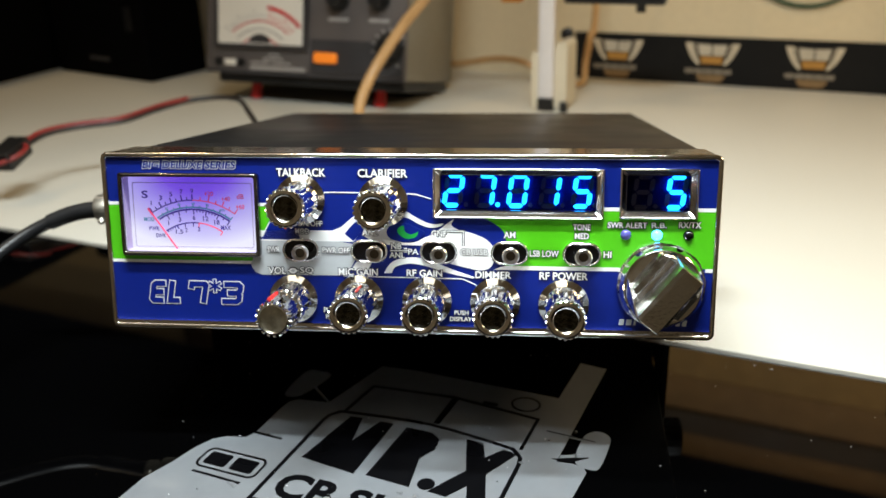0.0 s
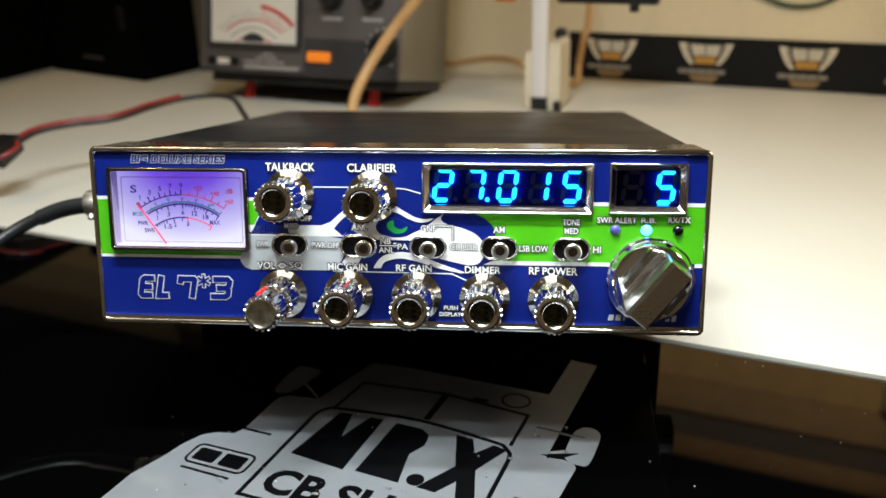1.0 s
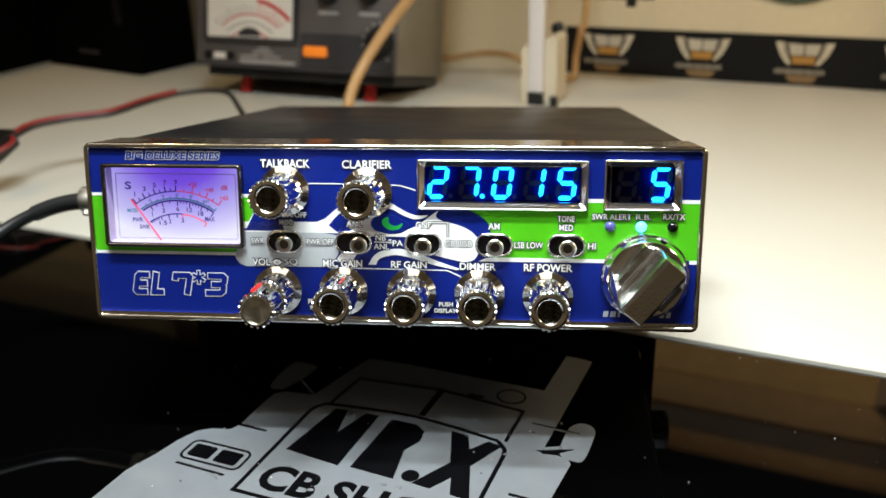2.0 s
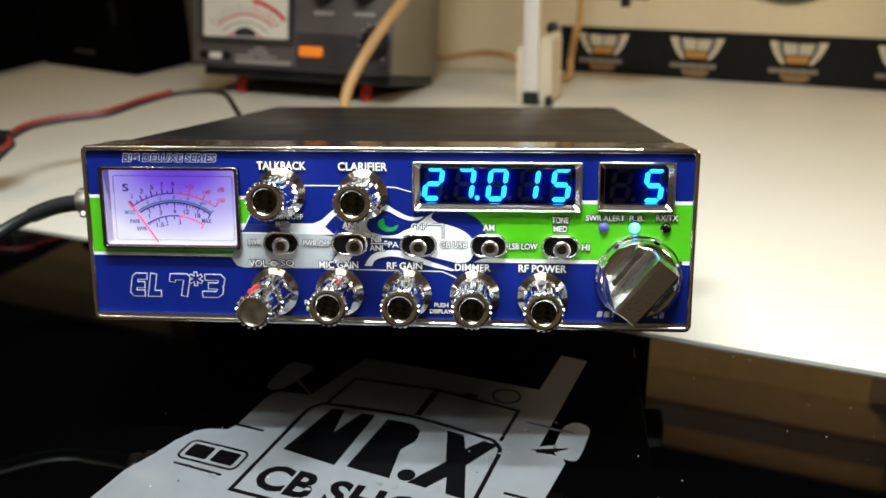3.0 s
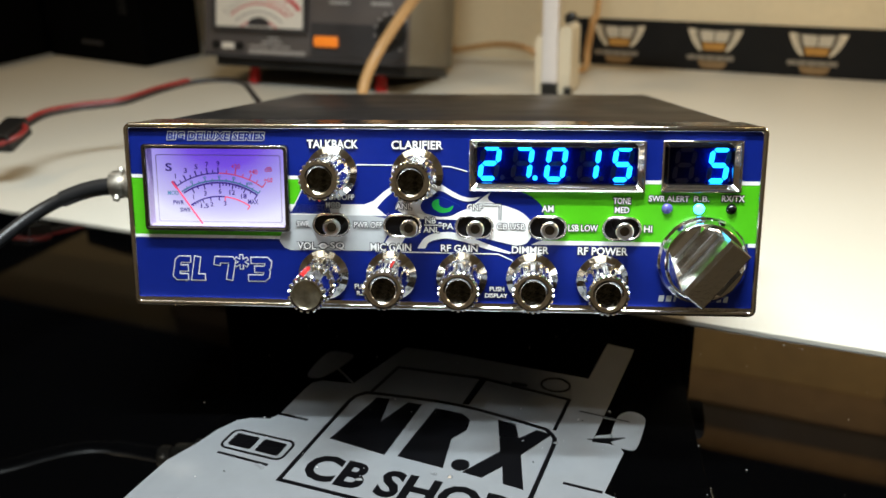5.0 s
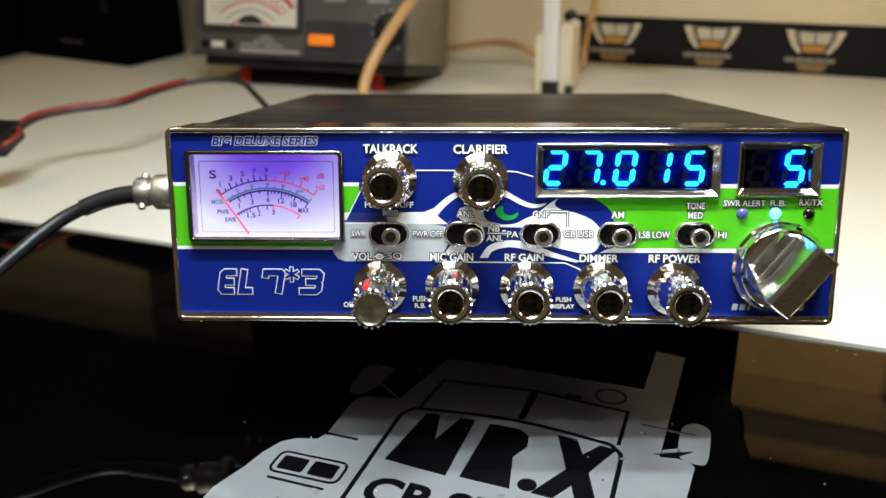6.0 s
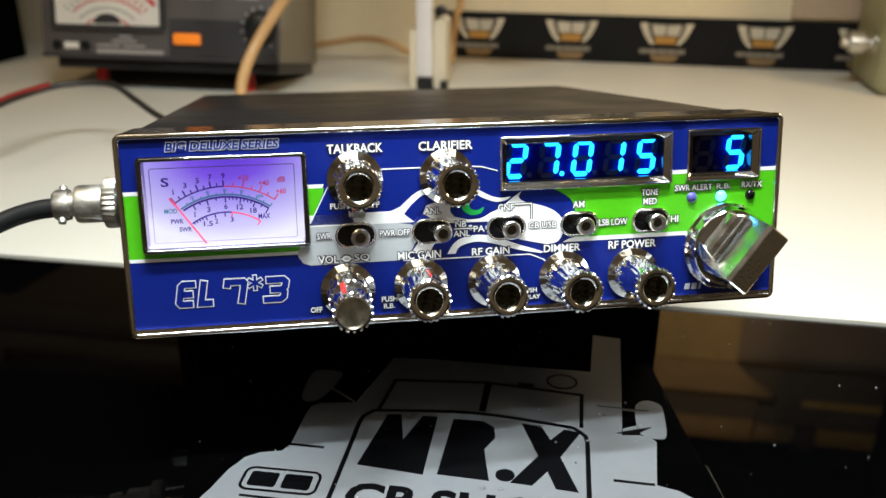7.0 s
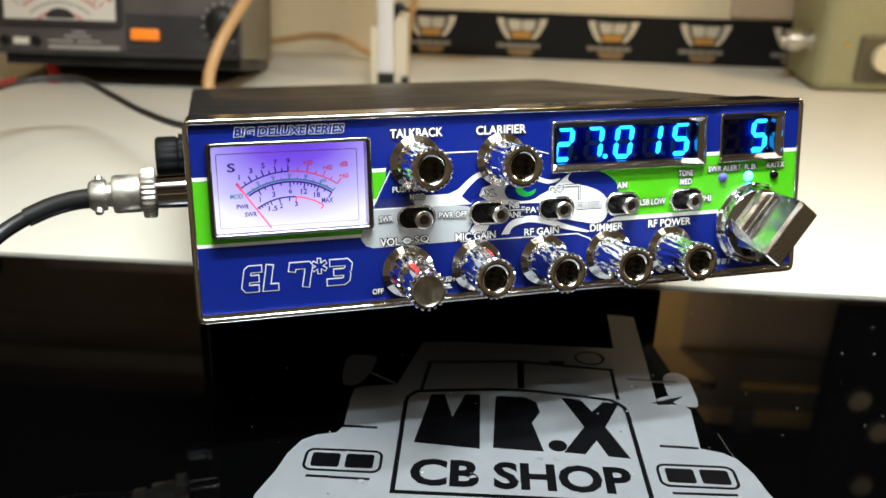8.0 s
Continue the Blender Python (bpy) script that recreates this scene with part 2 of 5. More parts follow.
def stroke(points, width, low, high, plane="xz", closed=False):
    """A line of even width along flat points."""
    pts = [Vector((p[0], p[1])) for p in points]
    n = len(pts)
    left, right = [], []
    for i in range(n):
        a = pts[i - 1] if (i or closed) else pts[i]
        b = pts[(i + 1) % n] if (i < n - 1 or closed) else pts[i]
        d1, d2 = (pts[i] - a), (b - pts[i])
        d1 = d1.normalized() if d1.length > 1e-9 else d2.normalized()
        d2 = d2.normalized() if d2.length > 1e-9 else d1
        side = d1 + d2
        side = Vector((-side.y, side.x)).normalized() if side.length > 1e-6 else Vector((-d1.y, d1.x))
        grow = min(2.0, 1 / max(0.3, side.dot(Vector((-d1.y, d1.x)))))
        left.append(pts[i] + side * width / 2 * grow)
        right.append(pts[i] - side * width / 2 * grow)
    bm = bmesh.new()

    def at(p, d):
        return (p[0], d, p[1]) if plane == "xz" else (p[0], p[1], d)

    rows = [[bm.verts.new(at(p, d)) for p in line] for line, d in ((left, low), (right, low), (right, high), (left, high))]
    for i in range(n if closed else n - 1):
        j = (i + 1) % n
        for k in range(4):
            bm.faces.new((rows[k][i], rows[k][j], rows[(k + 1) % 4][j], rows[(k + 1) % 4][i]))
    if not closed:
        for i in (0, n - 1):
            bm.faces.new([rows[k][i] for k in range(4)])
    return bm


def rounded(x0, x1, z0, z1, r, n=6):
    out = []
    for cx, cz, a in ((x1 - r, z1 - r, 0), (x0 + r, z1 - r, 90), (x0 + r, z0 + r, 180), (x1 - r, z0 + r, 270)):
        for k in range(n + 1):
            b = radians(a + 90 * k / n)
            out.append((cx + r * math.cos(b), cz + r * math.sin(b)))
    return out


def ring(outer, inner, low, high, plane="xz"):
    """A frame between two outlines of the same number of points."""
    bm = bmesh.new()

    def at(p, d):
        return (p[0], d, p[1]) if plane == "xz" else (p[0], p[1], d)

    rows = [[bm.verts.new(at(p, d)) for p in line] for line, d in ((outer, low), (inner, low), (inner, high), (outer, high))]
    n = len(outer)
    for i in range(n):
        j = (i + 1) % n
        for k in range(4):
            bm.faces.new((rows[k][i], rows[k][j], rows[(k + 1) % 4][j], rows[(k + 1) % 4][i]))
    return bm


def lathe(profile, segs=48, wave=None, axis="-y"):
    """Turns (radius, height) about an axis; wave(angle, height, radius) may scale the radius."""
    bm = bmesh.new()
    rows = []
    for r, h in profile:
        row = []
        for k in range(segs):
            a = 2 * math.pi * k / segs
            q = r * (wave(a, h, r) if wave else 1.0)
            x, y = q * math.cos(a), q * math.sin(a)
            row.append(bm.verts.new({"-y": (x, -h, y), "z": (x, y, h), "-x": (-h, x, y), "x": (h, x, y)}[axis]))
        rows.append(row)
    for a, b in zip(rows, rows[1:]):
        for k in range(segs):
            bm.faces.new((a[k], a[(k + 1) % segs], b[(k + 1) % segs], b[k]))
    bm.faces.new(rows[0])
    bm.faces.new(rows[-1])
    return bm


def tube(points, radius, segs=12, steps=8):
    """A round cable along a smooth line; radius a number or a function of the way along."""
    line = curve(points, steps=steps)
    bm = bmesh.new()
    rows = []
    side = None
    for i, p in enumerate(line):
        d = (line[min(i + 1, len(line) - 1)] - line[max(i - 1, 0)]).normalized()
        if side is None:
            side = d.orthogonal().normalized()
        side = (side - d * side.dot(d)).normalized()
        other = d.cross(side)
        r = radius(i / (len(line) - 1)) if callable(radius) else radius
        rows.append([bm.verts.new(p + r * (math.cos(a) * side + math.sin(a) * other)) for a in (2 * math.pi * k / segs for k in range(segs))])
    for a, b in zip(rows, rows[1:]):
        for k in range(segs):
            bm.faces.new((a[k], a[(k + 1) % segs], b[(k + 1) % segs], b[k]))
    bm.faces.new(rows[0])
    bm.faces.new(rows[-1])
    return bm


def letters(name, text, x0, x1, z0, z1, mat, parent, d, m=None, plane="xz", thick=0.0, shear=0.0, depth=0.00008, label=""):
    """Writing fitted into a box, as a mesh part."""
    data = bpy.data.curves.new(name, "FONT")
    data.body, data.shear, data.offset, data.extrude, data.resolution_u = text, shear, thick, 0.0, 3
    ob = bpy.data.objects.new(name, data)
    scene.collection.objects.link(ob)
    bpy.context.view_layer.update()
    me = bpy.data.meshes.new_from_object(ob)
    bpy.data.objects.remove(ob)
    bpy.data.curves.remove(data)
    co = np.empty(len(me.vertices) * 3)
    me.vertices.foreach_get("co", co)
    co = co.reshape(-1, 3)
    low, high = co.min(0), co.max(0)
    u = x0 + (co[:, 0] - low[0]) / (high[0] - low[0]) * (x1 - x0)
    v = z0 + (co[:, 1] - low[1]) / (high[1] - low[1]) * (z1 - z0)
    flat = np.full(len(u), d)
    me.vertices.foreach_set("co", (np.stack([u, flat, v], 1) if plane == "xz" else np.stack([u, v, flat], 1)).ravel())
    me.materials.clear()
    me.materials.append(mat)
    me.name = name
    me.update()
    out = new(name, me)
    out.parent = parent
    if m is not None:
        out.matrix_local = m
    if label:
        out["label"] = label
    return out


# ---- room and desk ----
def slab(name, mat, x0, x1, y0, y1, z0, z1, label, category):
    ob = part(name, box(x0, x1, y0, y1, z0, z1), mat)
    ob.matrix_world = BENCH
    return tagged(ob, label, category, kind="structure")


BACK = 0.612
slab("wall_north", WALL, -2.2, 2.2, BACK, BACK + 0.1, -0.75, 1.75, "cream painted wall behind the workbench", "wall")
slab("wall_south", DIM_WALL, -2.2, 2.2, -2.3, -2.2, -0.75, 1.75, "plain pale grey wall closing the room", "wall")
slab("wall_west", DIM_WALL, -2.3, -2.2, -2.3, BACK + 0.1, -0.75, 1.75, "plain pale grey side wall of the room", "wall")
slab("wall_east", DIM_WALL, 2.2, 2.3, -2.3, BACK + 0.1, -0.75, 1.75, "plain pale grey side wall of the room", "wall")
slab("ceiling", CEILING, -2.3, 2.3, -2.3, BACK + 0.1, 1.75, 1.85, "plain pale ceiling", "ceiling")
slab("floor", FLOOR, -2.3, 2.3, -2.3, BACK + 0.1, -0.85, -0.75, "plain grey floor", "floor")

EDGE = 0.1072
desk = thing("workbench", BENCH, "white laminate workbench along the cream wall", "workbench")
part("base_board", box(-1.2, 1.2, -0.46, BACK - 0.001, -0.045, -0.009, 0.002), LAMINATE, desk)
part("desktop", box(-1.2, 1.2, EDGE, BACK - 0.001, -0.0088, 0.0014, 0.0004), LAMINATE, desk, "white laminate top with a thin edge")
for x in (-1.15, 1.10):
    for y in (-0.38, 0.52):
        part("leg", box(x, x + 0.05, y, y + 0.05, -0.75, -0.0452, 0.003), BLACK, desk)
sheet = thing("acrylic_panel", BENCH, "glossy black acrylic panel lying along the bench front", "panel")
part("panel", box(-1.0, 1.0, -0.41, EDGE - 0.0017, -0.0088, 0.0, 0.0002), GLASS_TOP, sheet)
part("polished_edge", box(-1.0, 1.0, EDGE - 0.0016, EDGE - 0.0003, -0.0088, -0.0003, 0.0003), GLOSS_BLACK, sheet, "polished rear edge")

# ---- vehicle-shaped shop decal on the panel (millimetres along the desk) ----
def mm(points):
    return [(p[0] * MM, p[1] * MM) for p in points]


decal = thing("shop_decal", DESK @ pose(0.0007, 0, 0), "pale grey vinyl off-road vehicle decal stuck on the black panel", "decal")
V0, V1, V2 = 0.00004, 0.00022, 0.00034


def vinyl(name, points, mat=None, top=V1, low=V0):
    return part(name, prism(mm(points), low, top, "xy"), mat or VINYL, decal)


fender = [(59.0, -15.2), (65.5, -17.0), (69.5, -20.0), (72.6, -27), (74.5, -36), (78.2, -47.5), (78.6, -62), (78.6, -84)]
right = [(49.6, 9.4), (55, 10.2), (59.0, 9.4), (60.6, 7.0), (60.2, 2.0)] + fender
left = [(-x, y) for x, y in fender[::-1]] + [(-57.2, -11.2), (-57.2, 6), (-56.6, 11), (-54, 13.4), (-42, 15.4)]
vinyl("vehicle_body", [(-34.5, 47), (-20, 48.5), (39.6, 48)] + [(40.8, 76.5), (51.6, 75.2), (50.4, 34)] + right + left)
vinyl("mirror", curve([(54.5, 24.6), (55.2, 28.3), (57.3, 31.0), (60.2, 31.5), (62.8, 30.1), (64.1, 27.3), (64.4, 20), (64.3, 13.3), (63.5, 9.6), (61.2, 8.9), (57.6, 9.6), (55.4, 11.6), (54.6, 15.7)], True, 4))
vinyl("mirror", curve([(-61.8, 33.5), (-56, 35), (-51.2, 33.8), (-51.8, 26), (-55, 16), (-60.6, 14.2), (-62.4, 22)], True, 4))
vinyl("mirror_arm", [(49.9, 13.2), (55.0, 15.9), (55.4, 13.6), (49.9, 11.3)])
vinyl("mirror_arm", [(50.2, 25.8), (55.0, 25.5), (55.0, 24.3), (50.2, 24.4)])
vinyl("mirror_arm", [(-42.4, 16.4), (-53.0, 24.2), (-53.0, 23.0), (-42.4, 15.5)])


def ink(name, bm):
    return part(name, bm, VINYL_BLACK, decal)


hood = [(-38.2, -43.6), (-37.9, 4.5)] + [tuple(p) for p in curve([(-37.4, 7.6), (-35.2, 10.4), (-31, 12.0), (0, 15.0), (30, 11.6), (34.6, 10.0), (37.6, 6.8)], steps=4)] + [(38.2, 3.0), (38.8, -43.6)]
ink("hood_outline", stroke(mm(hood), 0.0015, V1, V2, "xy", True))
ink("windscreen_post", prism(mm([(1.2, 16.3), (3.6, 16.5), (4.2, 34.5), (1.6, 34.5)]), V1, V2, "xy"))
ink("windscreen_line", stroke(mm([(-33.0, 12.6), (-30.8, 31.8), (2, 35), (36.4, 31.6), (36.2, 11.6)]), 0.0013, V1, V2, "xy"))
ink("roof_lamp", stroke(mm([(29.2 + 5.3 * math.cos(a), 39.6 + 4.6 * math.sin(a)) for a in (2 * math.pi * k / 24 for k in range(24))]), 0.0008, V1, V2, "xy", True))
ink("mirror_line", prism(mm([(41.5, 26.0), (50.0, 25.6), (59.2, 25.1), (59.2, 24.8), (50.0, 25.1), (41.5, 25.5)]), V1, V2, "xy"))
ink("mirror_line", prism(mm([(47.6, 10.4), (54.7, 13.4), (59.3, 15.4), (59.3, 15.0), (56.4, 12.4), (54.8, 10.7), (51.0, 10.0)]), V1, V2, "xy"))
ink("roof_clip", prism(mm(rounded(13.5, 19.5, 34.6, 36.4, 0.7, 3)), V1, V2, "xy"))
for side in (-1, 1):
    ink("fender_line", stroke(mm([(side * 46.0, -14.8 if side > 0 else -11.6), (side * 58.4, -15.2 if side > 0 else -11.4)]), 0.0011, V1, V2, "xy"))
    ink("headlamp_rim", stroke(mm(rounded(*sorted((side * 43.0, side * 66.6)), -35.0, -24.6, 2.6, 4)), 0.0009, V1, V2, "xy", True))
    for u in (45.2, 55.8):
        ink("headlamp_lens", prism(mm(rounded(*sorted((side * u, side * (u + 8.8))), -33.2, -26.4, 0.9, 3)), V1, V2, "xy"))
    ink("lamp_line", stroke(mm([(side * 45.5, -38.4), (side * 65.0, -38.0)]), 0.0010, V1, V2, "xy"))
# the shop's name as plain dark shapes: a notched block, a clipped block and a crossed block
for shape in ([(-33.5, -18.6), (-29.4, 9.6), (-24.6, 10.2), (-21.6, -3.6), (-17.4, 10.6), (-12.2, 10.8), (-12.3, -20.6)],
              [(-8.0, -19.8), (-6.8, 10.4), (3.4, 10.4), (7.4, 7.4), (8.2, 1.4), (5.2, -5.0), (8.2, -20.6)],
              [(14.7, -20.5), (22.6, -6.0), (16.3, 11.0), (22.8, 10.6), (26.2, 3.0), (30.6, 9.6), (36.0, 8.6), (29.6, -5.6), (35.4, -22.2), (28.6, -21.6), (25.8, -13.4), (21.4, -21.0)]):
    ink("name_block", prism(mm(shape), V1, V2, "xy"))
ink("name_dot", prism(mm([(12.9 + 3.0 * math.cos(a), -17.2 + 3.0 * math.sin(a)) for a in (2 * math.pi * k / 20 for k in range(20))]), V1, V2, "xy"))
letters("lettering", "CB SHOP", -33.6 * MM, 34.2 * MM, -40.2 * MM, -27.0 * MM, VINYL_BLACK, decal, V2, plane="xy", thick=0.034)
# small creases and lifted flecks in the film
rng = random.Random(4)
for u, v, s in ((-48, -39.5, 2.4), (-46.6, -40.3, 1.6), (-14.5, -35, 1.6), (38.4, 4.4, 1.3), (7, -24.4, 1.8), (12, -24.0, 1.8), (51.5, 28.8, 0.9), (28, 2, 0.7), (44, 20, 0.8), (-57, -46, 0.8), (34.5, -8, 0.7)):
    fleck = bmesh.new()
    rim = [fleck.verts.new(((u + s * rng.uniform(0.4, 1) * math.cos(a)) * MM, (v + 0.7 * s * rng.uniform(0.4, 1) * math.sin(a)) * MM, V2)) for a in (k * math.pi / 3 for k in range(6))]
    tip = fleck.verts.new((u * MM, v * MM, V2 + 0.0006))
    for k in range(6):
        fleck.faces.new((rim[k], rim[(k + 1) % 6], tip))
    part("crease", fleck, VINYL, decal)

# ---- the radio: x across its face, y into it, z up; millimetres ----
radio = thing("radio", RADIO, "mobile radio with navy and green face and chrome knobs", "radio")
DEPTH = 0.241
cover = box(-0.0992, 0.0992, 0.024, DEPTH, 0.0008, 0.0570, 0.0012)
for v in cover.verts:
    v.co.z += 0.0105 * (v.co.y - 0.024)
part("case", cover, BODY, radio, "black enamelled sheet metal case", smooth=True)


def face_shape(name, points, mat, level, parent=None, label=""):
    """A printed area of the face, at one of several hair-thin levels."""
    return part(name, prism(mm(points), 0.0011 - 0.00005 * level, 0.0011, "xz"), mat, parent or panel, label)


bezel = part("bezel", ring(rounded(-0.1, 0.1, -0.0012, 0.0579, 0.0016), rounded(-0.0988, 0.0988, 0.0013, 0.0567, 0.0008), 0.0004, 0.0245), BEZEL, radio, "chrome front frame", smooth=True)


def lip_round(x0, x1, z0, z1, r, bead, mat, parent, name, mid=0.0):
    """A half-round bead laid round a rounded rectangle."""
    base = rounded(x0, x1, z0, z1, r, 6)
    bm = bmesh.new()
    rows = []
    for k in range(9):
        a = math.pi * k / 8
        grow = bead * math.cos(a)
        line = rounded(x0 - grow, x1 + grow, z0 - grow, z1 + grow, max(r + grow, 0.0002), 6)
        rows.append([bm.verts.new((p[0], mid - bead * 0.9 * math.sin(a), p[1])) for p in line])
    n = len(base)
    for a, b in zip(rows, rows[1:]):
        for k in range(n):
            bm.faces.new((a[k], a[(k + 1) % n], b[(k + 1) % n], b[k]))
    return part(name, bm, mat, parent, smooth=True)


lip_round(-0.0994, 0.0994, -0.0006, 0.0573, 0.0016, 0.0009, BEZEL, bezel, "bezel_lip", 0.0008)


def sheet_with_holes(xs, zs, holes, y0, y1):
    """A flat sheet of rectangular pieces that leaves the holes open."""
    bm = bmesh.new()
    for x0, x1 in zip(xs, xs[1:]):
        for z0, z1 in zip(zs, zs[1:]):
            if any(h[0] <= x0 and x1 <= h[1] and h[2] <= z0 and z1 <= h[3] for h in holes):
                continue
            piece = box(x0 * MM, x1 * MM, y0, y1, z0 * MM, z1 * MM)
            for f in [f for f in piece.faces]:
                bm.faces.new([bm.verts.new(v.co) for v in f.verts])
            piece.free()
    bmesh.ops.remove_doubles(bm, verts=bm.verts, dist=1e-7)
    return bm


HOLES = ((11.0, 63.2, 38.6, 52.7), (69.8, 91.6, 39.2, 53.0), (-93.4, -48.3, 25.0, 50.5))
panel = part("face_panel", sheet_with_holes((-98.9, -93.4, -48.3, 11.0, 63.2, 69.8, 91.6, 98.9), (1.2, 25.0, 38.6, 39.2, 50.5, 52.7, 53.0, 56.8), HOLES, 0.0011, 0.0040), NAVY, radio, "navy printed face panel")

# printed bands: green with white borders, broken by the logo and the diagonal
face_shape("green_band", [(-98.8, 22.2), (-45.6, 22.2), (-45.1, 24.4), (-94.0, 24.4), (-94.0, 40.6), (-98.8, 40.6)], GREEN, 1)
face_shape("green_band", [(-47.7, 24.4), (-45.1, 24.4), (-42.6, 40.6), (-47.7, 40.6)], GREEN, 1)
face_shape("navy_wedge", [(-47.4, 29.6), (-38.8, 47.2), (-38.6, 41.4), (-34, 29.6)], NAVY, 3)
face_shape("white_line", [(-98.8, 40.6), (-94.0, 40.6), (-94.0, 41.7), (-98.8, 41.7)], WHITE_INK, 2)
face_shape("white_line", [(-47.7, 40.6), (-43.0, 40.6), (-42.6, 41.7), (-47.7, 41.7)], WHITE_INK, 2)
face_shape("white_line", [(-98.8, 21.2), (-46.0, 21.2), (-46.0, 22.2), (-98.8, 22.2)], WHITE_INK, 2)
face_shape("green_band", [(33.2, 22.0), (98.8, 22.0), (98.8, 40.2), (92.2, 40.2), (92.2, 38.8), (69.2, 38.8), (69.2, 40.2), (63.8, 40.2), (63.8, 38.2), (24.5, 38.2)] + [tuple(p) for p in curve([(24.5, 37.8), (27.6, 36.8), (30.4, 35.2), (32.6, 33.0), (33.4, 30.4)], steps=4)], GREEN, 1)
face_shape("white_line", [(63.8, 40.2), (69.2, 40.2), (69.2, 41.4), (63.8, 41.4)], WHITE_INK, 2)
face_shape("white_line", [(92.2, 40.2), (98.8, 40.2), (98.8, 41.4), (92.2, 41.4)], WHITE_INK, 2)
face_shape("white_line", [(29.6, 20.6), (70.0, 20.8), (70.0, 22.0), (33.2, 22.0), (31.6, 21.6)], WHITE_INK, 2)
face_shape("white_line", [(96.4, 20.8), (98.8, 20.8), (98.8, 22.0), (96.4, 22.0)], WHITE_INK, 2)
# thin drawn lines
for line in ([(-38.8, 46.0), (-46.9, 30.4)], [(-38.9, 45.4), (-2.0, 45.4)], [(-2.0, 45.4), (4.2, 45.0), (9.2, 43.6)], [(-20, 17.6), (19.2, 17.4), (23.6, 15.5), (24.8, 13.2)]):
    part("drawn_line", stroke(mm(line), 0.0003, 0.00092, 0.0011), WHITE_INK, panel)
# sweeping emblem as plain white, grey and navy shapes
soft = lambda p, n=5: [tuple(q) for q in curve(p, True, n)]
flow = lambda p, n=4: [tuple(q) for q in curve(p, False, n)]
face_shape("grey_field", [(-48.0, 29.2), (-21.6, 29.2)] + flow([(-17.4, 28.6), (-14.6, 26.8), (-13.6, 25.0), (-15.8, 23.4), (-17.6, 20.4), (-20.8, 17.8)]) + [(-47.4, 17.6)] + flow([(-49.6, 18.4), (-51.0, 20.6), (-50.6, 22.6), (-49.0, 25.6)]), GREY_INK, 2.5)
face_shape("emblem_white", [(-47.2, 32.6), (-23.4, 32.8)] + flow([(-20.4, 34.0), (-15.6, 38.0), (-11.0, 39.6), (-4, 40.6), (0.6, 39.6), (3.4, 38.0), (7.2, 36.0), (10.4, 35.3), (13.2, 35.6), (11.6, 34.5), (8.6, 34.2), (5.0, 35.4), (1.0, 37.4), (-5.0, 37.6)]) + [(-11.6, 35.6), (-14.6, 31.7), (-16.4, 29.2), (-48.4, 29.2)], WHITE_INK, 3)
face_shape("emblem_navy", flow([(-19.3, 31.8), (-16.9, 34.6), (-13.6, 37.2), (-11.2, 37.2), (-10.6, 35.6), (-12.9, 33.8), (-14.8, 31.4), (-16.4, 29.4)]), NAVY, 4)
# pale grey patch paints the shading between knob and switch slot
face_shape("emblem_shading", [(-12.6, 34.0), (-6.0, 36.0), (-4.6, 34.0), (-5.4, 32.0), (-4.2, 30.2), (1.0, 28.9), (-9.0, 28.7), (-13.6, 31.6)], PALE_GREY, 4)
face_shape("emblem_white", flow([(16.7, 37.2), (15.7, 35.2), (18.0, 33.6), (22.2, 32.6), (26.5, 30.8), (29.2, 28.2), (29.9, 25.8), (29.4, 23.0), (27.7, 20.9), (24.6, 20.3)]) + flow([(16, 22.2), (11, 24.4), (5.4, 26.0)]) + [(5.4, 27.0), (7.4, 27.0), (7.4, 28.3), (-5.4, 28.4), (-6.8, 30.2)] + flow([(-4.9, 29.9), (-1.5, 29.2), (3.6, 29.3), (6.8, 30.8), (9.0, 31.8), (11.4, 33.3), (14.0, 35.4)]), WHITE_INK, 5)
face_shape("emblem_navy", soft([(-4.9, 33.9), (-2.2, 35.4), (1.4, 35.4), (4.9, 33.8), (6.9, 32.6), (4.9, 30.3), (0.2, 29.5), (-4.0, 30.4), (-5.4, 32.1)]), NAVY, 6)
face_shape("emblem_green", soft([(-1.7, 33.8), (0.2, 34.8), (0.6, 32.8), (2.7, 31.9), (4.9, 32.8), (3.9, 31.0), (1.0, 30.5), (-1.5, 32.0)]), EYE_GREEN, 7)
face_shape("emblem_white", flow([(-6.5, 18.9), (-4.5, 22.0), (-1.4, 23.7), (3.6, 24.3), (8.8, 23.3), (15.7, 20.6), (23.4, 18.0)]) + flow([(22.6, 17.6), (15.0, 19.2), (8.4, 21.2), (3.6, 22.2), (0.3, 22.0), (-2.8, 20.9), (-4.0, 18.9)]), WHITE_INK, 6)
face_shape("emblem_white", flow([(-17.3, 19.8), (-15.4, 22.6), (-11.6, 25.6), (-6.0, 26.3), (-9.1, 24.0), (-10.7, 21.8), (-12.1, 19.2)]), WHITE_INK, 6)
face_shape("emblem_white", [(0.2, 25.9), (1.2, 25.9), (1.2, 27.4), (0.2, 27.4)], WHITE_INK, 6)

